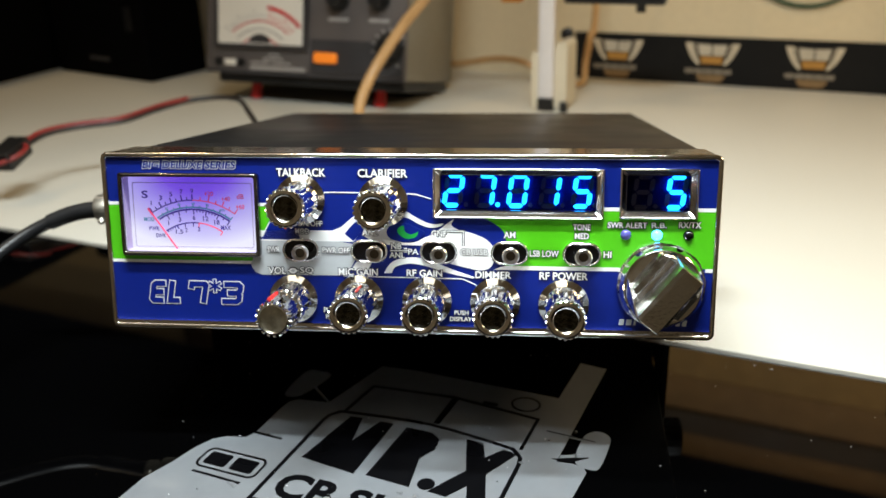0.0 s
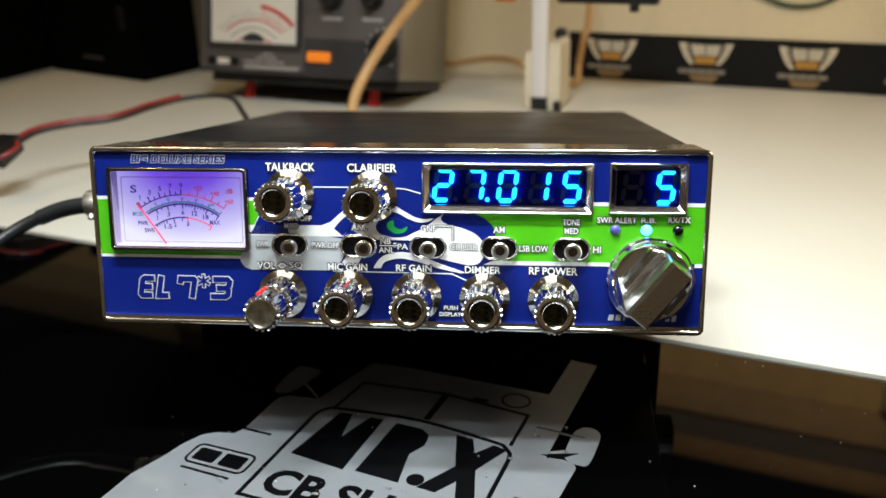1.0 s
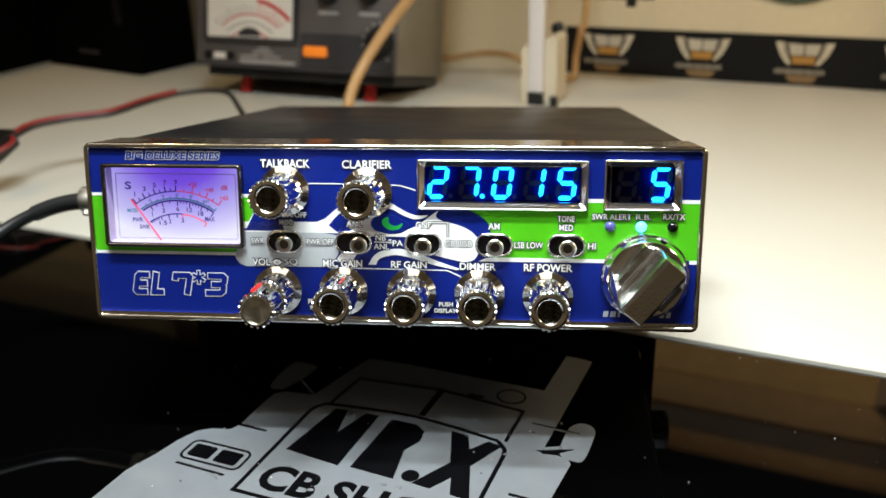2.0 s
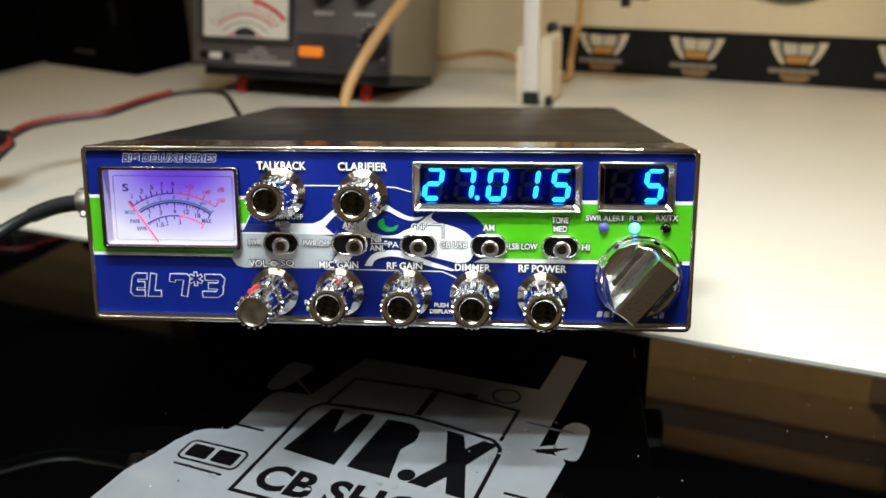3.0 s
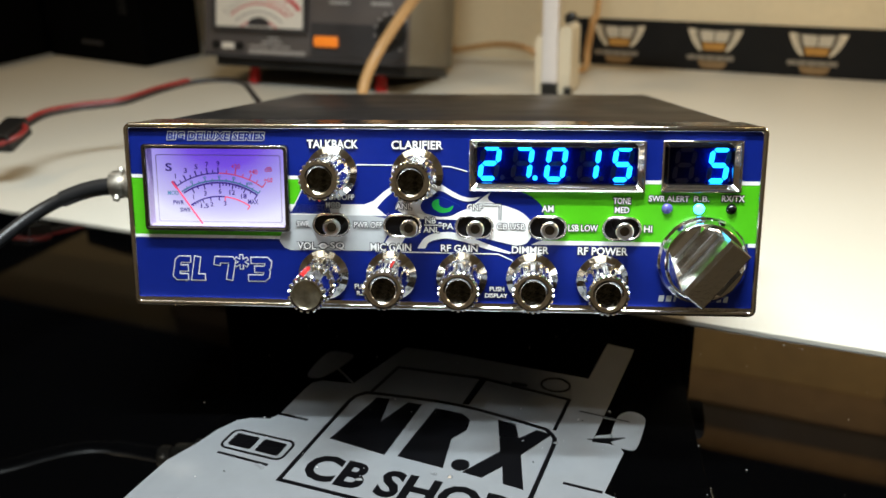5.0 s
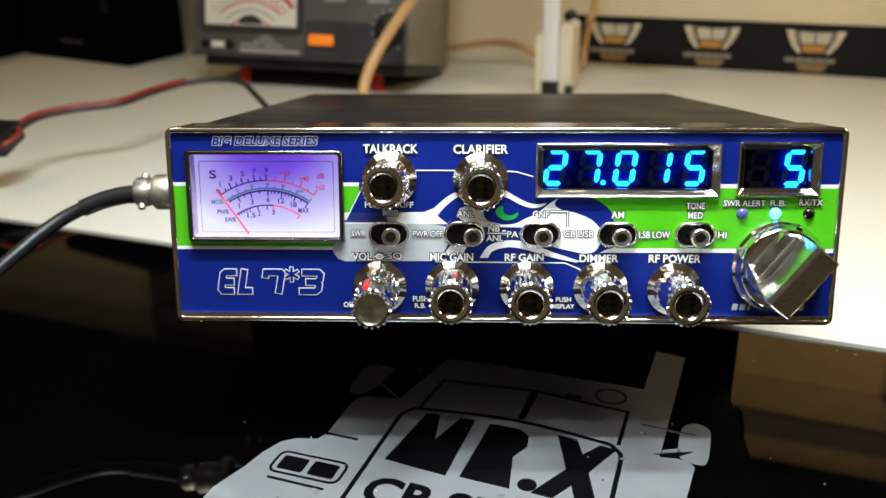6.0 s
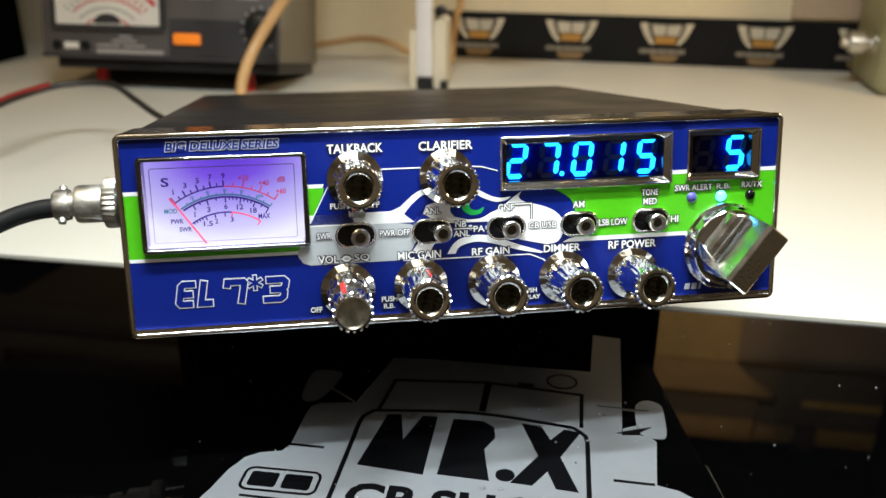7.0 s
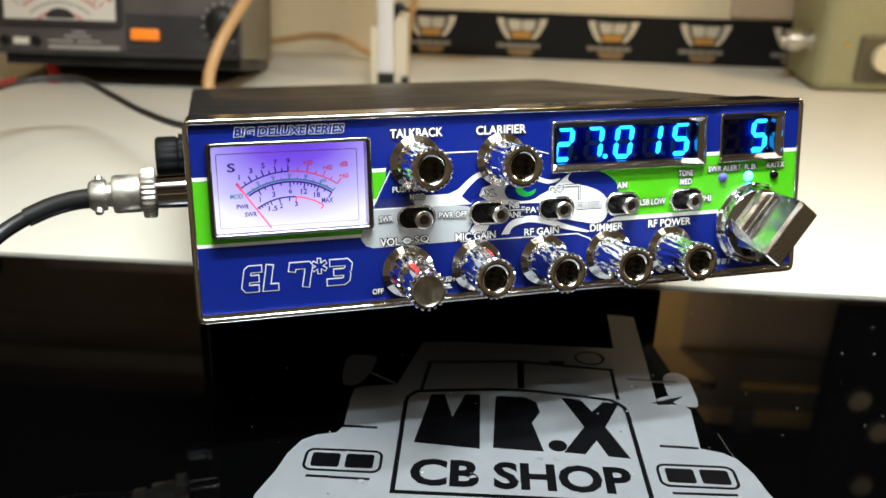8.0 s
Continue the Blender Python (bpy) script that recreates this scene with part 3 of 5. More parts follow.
# printed legends, white with a dark outline
TEXT = (
    ("TALKBACK", -41.2, -25.0, 50.5, 53.2), ("CLARIFIER", -14.5, 1.6, 50.4, 53.1), ("MOD", -35.7, -31.0, 31.6, 33.5), ("SWR", -45.3, -41.1, 25.4, 27.3),
    ("PWR OFF", -26.8, -17.7, 25.3, 27.3), ("ANL", -13.4, -8.3, 31.4, 33.4), ("NB", -4.0, -0.6, 27.0, 29.0), ("ANL", -4.6, 0.5, 24.1, 26.0),
    ("PA", 1.6, 5.0, 25.3, 27.2), ("GNF", 9.2, 14.1, 31.3, 33.4), ("CB USB", 18.6, 27.5, 25.4, 27.4), ("AM", 32.6, 36.3, 31.2, 33.3),
    ("LSB LOW", 41.0, 50.2, 25.2, 27.3), ("TONE", 54.6, 60.0, 34.0, 36.0), ("MED", 55.2, 59.6, 31.2, 33.1), ("HI", 64.4, 66.9, 25.2, 27.3),
    ("SWR ALERT", 65.4, 77.7, 34.9, 36.8), ("R.B.", 79.1, 83.8, 35.0, 36.8), ("RX/TX", 87.5, 94.4, 35.1, 37.1), ("VOL", -45.3, -39.2, 18.0, 20.4),
    ("SQ", -34.6, -30.0, 18.0, 20.5), ("MIC GAIN", -21.6, -8.5, 17.9, 20.4), ("RF GAIN", 1.0, 12.7, 18.0, 20.3), ("DIMMER", 23.5, 35.1, 17.8, 20.1),
    ("RF POWER", 44.2, 59.7, 17.7, 20.2), ("PUSH", 16.7, 21.3, 5.3, 6.8), ("DISPLAY", 15.2, 22.4, 3.2, 4.6), ("PUSH", -26.9, -22.2, 5.2, 6.9),
    ("R.B.", -26.3, -23.0, 3.1, 4.6), ("OFF", -48.2, -44.8, 3.2, 4.9), ("PUSH ON/OFF", -41.0, -26.6, 34.2, 36.0),
)
for words, x0, x1, z0, z1 in TEXT:
    grow = 0.22
    letters("legend_outline", words, (x0 - grow) * MM, (x1 + grow) * MM, (z0 - grow) * MM, (z1 + grow) * MM, INK_LINE, panel, 0.00070, thick=0.12)
    letters("legend", words, x0 * MM, x1 * MM, z0 * MM, z1 * MM, WHITE_INK, panel, 0.00066, thick=0.018)
part("legend_line", stroke(mm([(-4.4, 26.5), (2.0, 26.5)]), 0.0009, 0.00072, 0.0011), INK_LINE, panel)
part("legend_line", stroke(mm([(-4.4, 26.5), (2.0, 26.5)]), 0.0003, 0.00066, 0.0011), WHITE_INK, panel)
part("legend_line", stroke(mm([(14.4, 33.2), (19.6, 33.2), (19.6, 28.4)]), 0.0009, 0.00072, 0.0011), INK_LINE, panel)
part("legend_line", stroke(mm([(14.4, 33.2), (19.6, 33.2), (19.6, 28.4)]), 0.00035, 0.00066, 0.0011), WHITE_INK, panel)
part("legend_line", stroke(mm([(-38.8, 19.2), (-35.0, 19.2)]), 0.0009, 0.00072, 0.0011), INK_LINE, panel)
part("legend_line", stroke(mm([(-38.8, 19.2), (-35.0, 19.2)]), 0.0003, 0.00066, 0.0011), WHITE_INK, panel)
for grow, level, mat in ((0.35, 0.00070, INK_LINE), (0.0, 0.00064, WHITE_INK), (-0.5, 0.00060, GREY_INK)):
    part("legend_mark", prism(mm([(-36.9 + (1.3 + grow) * math.cos(a), 19.2 + (0.95 + grow) * math.sin(a)) for a in (k * math.pi / 8 for k in range(16))]), level, 0.0011, "xz"), mat, panel)
# hollow slanted model and series lettering: pale edge, navy middle
def lean(points):
    return [(x + 0.18 * (z - 11.1), z) for x, z in points]


def grow_ends(points, d):
    """The same open line, longer by d at both ends."""
    p = [Vector(q) for q in points]
    p[0], p[-1] = p[0] + (p[0] - p[1]).normalized() * d, p[-1] + (p[-1] - p[-2]).normalized() * d
    return [(q.x, q.y) for q in p]


GLYPHS = (
    ([(-81.6, 14.0), (-84.9, 14.0), (-85.5, 13.4), (-85.5, 8.7), (-84.9, 8.1), (-81.6, 8.1)], [(-85.0, 11.05), (-82.0, 11.05)]),
    ([(-79.2, 14.8), (-79.2, 8.1), (-75.9, 8.1)],),
    ([(-72.4, 12.4), (-72.4, 14.0), (-67.9, 14.0), (-67.5, 13.6), (-67.6, 7.5)],),
    ([(-61.2, 14.0), (-56.3, 14.0), (-55.5, 13.3), (-55.5, 11.9), (-56.2, 11.05), (-55.5, 10.2), (-55.5, 8.8), (-56.3, 8.1), (-61.2, 8.1)], [(-59.6, 11.05), (-56.6, 11.05)]),
)
for glyph in GLYPHS:
    for line in glyph:
        part("model_lettering", stroke(mm(grow_ends(lean(line), 0.32)), 0.0024, 0.00094, 0.0011), PALE_GREY, panel)
    for line in glyph:
        part("model_lettering", stroke(mm(lean(line)), 0.00176, 0.00088, 0.0011), NAVY, panel)
for width, reach, level, mat in ((0.00135, 2.5, 0.00094, PALE_GREY), (0.00075, 2.2, 0.00088, NAVY)):
    for turn in (30, 90, 150):
        u = Vector((math.cos(radians(turn)), math.sin(radians(turn)))) * reach
        part("model_star", stroke(mm([(-64.0 - u.x, 13.4 - u.y), (-64.0 + u.x, 13.4 + u.y)]), width, level + 0.000002 * turn / 30, 0.0011), mat, panel)
for words, x0, x1, z0, z1, w, n in (("BIG DELUXE SERIES", -86.4, -54.6, 52.7, 55.5, 0.046, 0.11),):
    letters("series_lettering", words, (x0 - n) * MM, (x1 + n) * MM, (z0 - n) * MM, (z1 + n) * MM, PALE_GREY, panel, 0.00090, thick=w + 0.035, shear=0.18)
    letters("series_lettering", words, (x0 + n) * MM, (x1 - n) * MM, (z0 + n) * MM, (z1 - n) * MM, NAVY, panel, 0.00084, thick=w - 0.015, shear=0.18)
# maker's name: plain slanted bars
for x0, x1 in ((69.9, 71.8), (72.2, 74.2), (74.6, 75.6), (88.0, 89.6), (90.0, 91.6)):
    face_shape("maker_bar", [(x0, 3.0), (x1 - 0.3, 3.0), (x1, 4.9), (x0 + 0.3, 4.9)], GREY_INK, 3)

# ---- meter ----
meter = part("meter", ring(rounded(-0.0945, -0.0472, 0.0238, 0.0515, 0.0012), rounded(-0.0931, -0.0486, 0.0252, 0.0502, 0.0008), -0.0006, 0.0011), DARK_CHROME, radio, "backlit signal meter with a dark chrome frame", smooth=True)
lip_round(-0.0938, -0.0479, 0.0245, 0.0508, 0.0010, 0.0006, DARK_CHROME, meter, "frame_bead", -0.0006)
part("dial", box(-0.0945, -0.0472, 0.0042, 0.0046, 0.0240, 0.0514), DIAL, meter, "violet backlit dial")
part("dial_wall", ring(mm(rounded(-93.4, -48.3, 25.0, 50.5, 0.8, 3)), mm(rounded(-93.0, -48.7, 25.3, 50.1, 0.6, 3)), 0.0002, 0.0042), DIAL_WALL, meter, "side walls with violet backlight in their colour")
part("dial_edge", stroke(mm(rounded(-91.7, -50.9, 26.0, 47.7, 0.6, 2)), 0.00022, 0.00412, 0.0042, closed=True), DIAL_WALL, meter)
DX, DZ, D0 = -71.2, 17.1, 0.0042


def on_dial(r, a):
    return (DX + r * math.sin(radians(a)), DZ + r * math.cos(radians(a)))


def arc(r, a0, a1, width, mat, n=24):
    part("scale_arc", stroke(mm([on_dial(r, a0 + (a1 - a0) * k / n) for k in range(n + 1)]), width * MM, D0 - 0.00008, D0), mat, meter)


def ticks(r, length, angles, mat, width=0.25):
    for a in angles:
        part("tick", stroke(mm([on_dial(r, a), on_dial(r + length, a)]), width * MM, D0 - 0.0001, D0), mat, meter)


arc(24.8, -34.8, -0.2, 0.38, DIAL_DARK)
arc(24.8, -0.2, 35.2, 0.36, DIAL_RED)
arc(22.4, -34, 35.2, 0.50, DIAL_BLUE)
arc(21.7, -33, 35, 0.52, DIAL_DARK)
arc(17.2, -34, 6, 0.42, DIAL_DARK)
arc(17.2, 6, 35, 0.40, DIAL_RED)
ticks(24.8, 1.9, (-34.4, -26.0, -17.2, -8.6, -0.3), DIAL_DARK, 0.42)
ticks(24.8, 1.1, (-30.2, -21.6, -12.9, -4.4), DIAL_DARK, 0.36)
ticks(24.8, 2.0, (12.4, 23.8, 35.0), DIAL_RED, 0.36)
ticks(24.8, 1.1, (6.0, 18.2, 29.4), DIAL_RED, 0.32)
ticks(22.4, 1.1, (-22.6, -11.4, 0.2, 12.0, 23.6, 35.0), DIAL_BLUE, 0.32)
ticks(22.4, 0.7, (-28, -17, -5.6, 6, 18, 29), DIAL_BLUE, 0.28)
ticks(21.7, -1.7, (-24.6, -13.6, 0.6, 12.2, 23.4, 34.8), DIAL_DARK, 0.36)
ticks(21.7, -0.9, (-19.4, -6.6, 3.6, 6.4, 9.2, 15.0, 17.8, 20.6, 29.0), DIAL_DARK, 0.34)
ticks(17.2, -1.3, (-19.4, -10.4, -0.6), DIAL_DARK, 0.34)
ticks(17.2, -0.7, (-32, -29, -26, -23), DIAL_DARK, 0.34)
ticks(17.2, -1.4, (6.2, 34.8), DIAL_RED, 0.34)


def dial_text(words, x, z, h, mat, w=None, lean=0.0):
    w = w or 0.58 * h * len(words)
    letters("dial_figure", words, (x - w / 2) * MM, (x + w / 2) * MM, (z - h / 2) * MM, (z + h / 2) * MM, mat, meter, D0 - 0.0001, thick=0.02)


dial_text("S", -87.6, 43.7, 2.6, DIAL_DARK, 2.2)
for words, x, z in (("1", -85.5, 40.8), ("3", -82.1, 42.6), ("5", -78.5, 43.9), ("7", -74.9, 44.7), ("9", -71.2, 45.0)):
    dial_text(words, x, z, 1.6, DIAL_DARK, 1.0 if words != "1" else 0.3)
for words, x, z in (("+20", -65.5, 44.1), ("+40", -59.8, 42.4), ("+60", -55.0, 39.8), ("dB", -54.8, 43.3)):
    dial_text(words, x, z, 1.6, DIAL_RED, 2.9 if len(words) > 2 else 2.4)
dial_text("MOD", -86.6, 35.3, 1.4, DIAL_BLUE, 3.6)
dial_text("PWR", -85.0, 32.2, 1.4, DIAL_DARK, 3.5)
dial_text("SWR", -82.8, 29.8, 1.4, DIAL_DARK, 3.5)
for words, x, z in (("3", -75.9, 35.3), ("6", -71.0, 36.0), ("12", -67.0, 35.7), ("18", -63.2, 34.5)):
    dial_text(words, x, z, 1.6, DIAL_DARK)
dial_text("1", -79.9, 34.1, 1.6, DIAL_DARK, 0.3)
dial_text("MAX", -60.2, 32.7, 1.6, DIAL_DARK, 3.4)
for words, x, z in (("20", -80.4, 39.0), ("40", -75.9, 40.4), ("60", -71.0, 40.8), ("80", -66.2, 40.3), ("100%", -61.2, 38.6)):
    dial_text(words, x, z, 0.9, DIAL_BLUE)
for words, x, z in (("1.5", -76.3, 31.2), ("2", -73.9, 31.8), ("3", -69.5, 32.1)):
    dial_text(words, x, z, 1.5, DIAL_DARK)
part("needle", stroke(mm([(-86.3, 38.9), (-85.0, 37.0), (-77.1, 25.4)]), 0.00045, 0.0034, 0.0037), DIAL_RED, meter, "red needle at rest")
part("needle_tip", stroke(mm([(-86.5, 39.2), (-85.0, 37.0)]), 0.0007, 0.0033, 0.0034), DIAL_RED, meter)
cover = part("cover", box(-0.0930, -0.0487, -0.0002, 0.0001, 0.0253, 0.0501), CLEAR, meter, "clear cover")
cover.visible_shadow = False

# ---- number displays ----
SEGMENTS = {"0": "abcdef", "1": "bc", "2": "abged", "5": "afgcd", "7.": "abc"}


def segment(parent, cx, cz, w, h, key, lit):
    t, lean = 1.5, 0.13
    a, b = w / 2, h / 2
    ends = {"a": ((-a, b), (a, b)), "b": ((a, b), (a, 0)), "c": ((a, 0), (a, -b)), "d": ((-a, -b), (a, -b)), "e": ((-a, 0), (-a, -b)), "f": ((-a, b), (-a, 0)), "g": ((-a, 0), (a, 0))}
    p, q = (Vector(e) for e in ends[key])
    d = (q - p).normalized()
    s = Vector((-d.y, d.x))
    p, q = p + d * 0.25, q - d * 0.25
    pts = [p, p + d * t / 2 + s * t / 2, q - d * t / 2 + s * t / 2, q, q - d * t / 2 - s * t / 2, p + d * t / 2 - s * t / 2]
    part("segment", prism(mm([(cx + v.x + lean * v.y, cz + v.y) for v in pts]), 0.0050, 0.0053), LIT if lit else UNLIT, parent, "glowing blue segment" if lit else "unlit grey segment")


def slope_ring(x0, x1, z0, z1, y0, inset, y1, mat, parent, name):
    """A bevelled inner frame, sloping from its outer rectangle in to the window."""
    bm = bmesh.new()
    rows = [[bm.verts.new((p[0] * MM, y, p[1] * MM)) for p in rounded(x0 + k, x1 - k, z0 + k, z1 - k, 0.4, 3)] for k, y in ((0.0, y0), (inset, y1))]
    n = len(rows[0])
    for k in range(n):
        bm.faces.new((rows[0][k], rows[0][(k + 1) % n], rows[1][(k + 1) % n], rows[1][k]))
    return part(name, bm, mat, parent)


def display(x0, x1, z0, z1, cells, label):
    frame_out, frame_in = rounded(x0, x1, z0, z1, 0.6, 3), rounded(x0 + 0.7, x1 - 0.7, z0 + 0.7, z1 - 0.7, 0.3, 3)
    unit = part("display", ring(mm(frame_out), mm(frame_in), -0.0001, 0.0011), CHROME, radio, label, smooth=True)
    lip_round((x0 + 0.35) * MM, (x1 - 0.35) * MM, (z0 + 0.35) * MM, (z1 - 0.35) * MM, 0.0005, 0.00036, CHROME, unit, "frame_bead", -0.0001)
    slope_ring(x0 + 0.62, x1 - 0.62, z0 + 0.62, z1 - 0.62, 0.0, 1.5, 0.0016, CHROME, unit, "frame_bevel")
    part("well", ring(mm(rounded(x0 + 2.1, x1 - 2.1, z0 + 2.1, z1 - 2.1, 0.3, 3)), mm(rounded(x0 + 2.4, x1 - 2.4, z0 + 2.4, z1 - 2.4, 0.3, 3)), 0.0016, 0.0068), WELL, unit)
    part("backing", box((x0 + 1.4) * MM, (x1 - 1.4) * MM, 0.0062, 0.0067, (z0 + 1.4) * MM, (z1 - 1.4) * MM), HALO_BLUE, unit)
    part("smoked_window", box((x0 + 1.4) * MM, (x1 - 1.4) * MM, 0.0040, 0.0043, (z0 + 1.4) * MM, (z1 - 1.4) * MM), SMOKE, unit, "smoked clear window")
    for cx, shown in cells:
        for key in "abcdefg":
            lit = key in SEGMENTS.get(shown, "")
            if lit or shown in ("7.", "1", "", "0", "2", "5"):
                segment(unit, cx, 45.8, 5.0, 9.6, key, lit)
        dot = [(cx + 4.0 + 0.75 * math.cos(a), 41.3 + 0.75 * math.sin(a)) for a in (k * math.pi / 8 for k in range(16))]
        part("point", prism(mm(dot), 0.0050, 0.0053), LIT if shown == "7." else UNLIT, unit)
    return unit


display(9.8, 64.0, 37.5, 53.6, ((16.1, "2"), (26.4, "7."), (36.9, "0"), (47.2, "1"), (57.5, "5")), "number display showing 27.015 in glowing blue segments")
display(68.8, 93.0, 37.9, 53.9, ((76.6, ""), (87.0, "5")), "small number display showing a glowing blue 5")

# ---- lamps on the face ----
for x, mat, words in ((71.2, LED_VIOLET, "dark violet lamp lens"), (80.9, LED_ON, "lit blue lamp lens"), (90.7, GLOSS_BLACK, "unlit black lamp lens")):
    lens = part("lamp_lens", lathe([(1.75 * MM, -0.001), (1.75 * MM, 0.0), (1.5 * MM, 0.0006), (0.9 * MM, 0.0011), (0.2 * MM, 0.0013)], 20), mat, radio, words, pose(x * MM, 0.0011, 32.7 * MM), True)

# ---- toggle switches ----
for x, off in ((-33.9, 1.3), (-11.2, 3.2), (11.6, 0.6), (34.5, 0.6), (57.5, 0.3)):
    rim_out, rim_in = rounded(x - 6.1, x + 6.1, 22.5, 30.1, 3.75, 6), rounded(x - 5.4, x + 5.4, 23.2, 29.4, 3.05, 6)
    switch = part("toggle_switch", ring(mm(rim_out), mm(rim_in), 0.0000, 0.0011), CHROME, radio, "toggle switch in a black slot with a chrome tip", smooth=True)
    lip_round((x - 5.75) * MM, (x + 5.75) * MM, 0.02285, 0.02975, 0.0034, 0.00042, CHROME, switch, "slot_rim", 0.0000)
    part("slot", prism(mm(rounded(x - 5.5, x + 5.5, 23.1, 29.5, 3.1, 6)), 0.0007, 0.00105), GLOSS_BLACK, switch)
    hinge = pose((x + off * 0.55) * MM, 0.0007, 26.4 * MM, 0, 0, off * 2.6)
    part("lever", lathe([(1.9 * MM, 0.0), (2.0 * MM, 0.0024), (2.4 * MM, 0.0046), (2.75 * MM, 0.0053), (2.75 * MM, 0.0060), (2.4 * MM, 0.0064), (1.6 * MM, 0.0063), (1.4 * MM, 0.0050)], 28), SATIN, switch, "", hinge, True)
    part("lever_end", lathe([(1.46 * MM, 0.0056), (1.0 * MM, 0.0052), (0.1 * MM, 0.0051)], 20), DARK_CHROME, switch, "dark hollow end", hinge)


# ---- knobs ----
def knob(x, z, turn, tall=20.3, name="control knob of fluted chrome with a hollow tip"):
    flutes = 12

    def wave(a, h, r):
        if h < 0.0030 or h > (tall - 2.9) * MM or r < 0.0052:
            return 1.0
        return 1.0 - 0.06 * (round(a * 2 * flutes / (2 * math.pi)) % 2)

    prof = [(6.2, 2.3), (6.2, 3.4), (6.1, tall * 0.36), (5.95, tall * 0.5), (5.85, tall * 0.66), (5.7, tall - 2.6), (4.9, tall - 2.2)]
    body = part("knob", lathe([(r * MM, h * MM) for r, h in prof], 48, wave), KNOB_CHROME, radio, name, pose(x * MM, 0.0010, z * MM, 0, turn, 0))
    part("skirt", lathe([(r * MM, h * MM) for r, h in ((7.9, 0.1), (8.3, 0.5), (8.15, 1.0), (6.4, 2.1), (6.0, 2.3))], 26), KNOB_CHROME, body, "faceted chrome skirt")
    ring_line = [(4.9, tall - 2.8), (5.7, tall - 2.2), (5.9, tall - 1.4), (5.85, tall - 0.6), (5.6, tall - 0.15), (5.15, tall), (4.5, tall - 0.05), (3.9, tall - 0.35), (3.55, tall - 0.9), (3.45, tall - 3.4), (0.3, tall - 3.5)]
    part("tip_ring", lathe([(r * MM, h * MM) for r, h in ring_line], 48), KNOB_CHROME, body, "bright ring", smooth=True)
    for k in range(22):
        a = 2 * math.pi * k / 22
        notch = box(-0.00055, 0.00055, -(tall - 0.5) * MM, -(tall - 3.0) * MM, 0.0055, 0.0063, 0.00022, 1)
        notch.transform(Matrix.Rotation(a, 4, "Y"))
        part("rim_tooth", notch, KNOB_CHROME, body)
    part("tip_well", lathe([(3.48 * MM, (tall - 1.9) * MM), (3.2 * MM, (tall - 2.5) * MM), (2.2 * MM, (tall - 3.0) * MM), (1.2 * MM, (tall - 3.25) * MM), (0.2 * MM, (tall - 3.3) * MM)], 32), TIP_BLACK, body, "dark hollow tip", smooth=True)
    part("pointer", box(-0.0004, 0.0004, -tall * 0.62 * MM, -0.0050, 0.0050, 0.0061, 0.0001, 1), RED, body, "red pointer line")
    return body


for x, z, turn in ((-33.5, 43.0, 180), (-6.4, 42.6, 180), (-14.9, 9.9, 14), (7.7, 9.8, 180), (30.0, 9.8, 180), (52.1, 9.6, 180)):
    knob(x, z, turn)
volume = knob(-36.9, 9.7, 258, 14.0, "double control knob of fluted chrome")


def small_wave(a, h, r):
    return 1.0 - 0.06 * (0.5 - 0.5 * math.cos(14 * a)) ** 0.5 if 0.0122 < h < 0.0238 and r > 0.0049 else 1.0


inner = part("top_knob", lathe([(r * MM, h * MM) for r, h in ((4.3, 10.2), (5.2, 11.8), (5.7, 12.5), (5.5, 19), (5.2, 23.9), (5.2, 25.2), (4.8, 26.1), (4.4, 26.2), (4.15, 25.8), (4.05, 24.8), (0.3, 24.7))], 56, small_wave), KNOB_CHROME, volume, "smaller fluted chrome top knob", smooth=True)
for k in range(18):
    a = 2 * math.pi * k / 18
    notch = box(-0.0005, 0.0005, -0.0256, -0.0236, 0.0050, 0.0058, 0.0002, 1)
    notch.transform(Matrix.Rotation(a, 4, "Y"))
    part("rim_tooth", notch, KNOB_CHROME, inner)
part("pointer", box(-0.0007, 0.0007, -0.0218, -0.0126, 0.0048, 0.0060, 0.0001, 1), RED, inner, "red pointer line", pose(0, 0, 0, 0, 80, 0))
part("tip_well", lathe([(4.1 * MM, 25.3 * MM), (3.8 * MM, 25.15 * MM), (0.2 * MM, 25.1 * MM)], 32), TIP_GREY, inner, "dull metal tip disc", smooth=True)

# ---- channel knob: faceted skirt with a tall bar grip between two ridges ----
channel = part("channel_knob", lathe([(r * MM, h * MM) for r, h in ((13.6, 0.3), (14.0, 0.8), (13.9, 1.7), (13.2, 2.6), (12.4, 4.2), (12.2, 4.9), (11.9, 5.2), (0.3, 5.3))], 72, lambda a, h, r: 1 - 0.010 * (math.cos(12 * a) > 0) if 0.0012 < h < 0.0040 else 1.0), CHROME, radio, "large chrome channel knob with a bar grip", pose(82.6 * MM, 0.0010, 16.7 * MM, 0, -51, 0))
grip = bmesh.new()
outline = [(-10.6, 5.2), (-8.8, 5.6), (-8.4, 8.0), (-7.4, 9.2), (-6.0, 9.9), (-5.4, 9.0), (-4.8, 9.0), (-4.1, 19.6), (-3.9, 20.6), (-3.5, 22.2), (-3.2, 22.4), (2.9, 22.4), (3.2, 22.2), (4.0, 21.0), (4.4, 9.0), (5.2, 9.0), (5.6, 9.8), (6.2, 10.1), (7.5, 9.3), (8.3, 8.1), (8.7, 5.7), (10.8, 5.2)]
ends = []
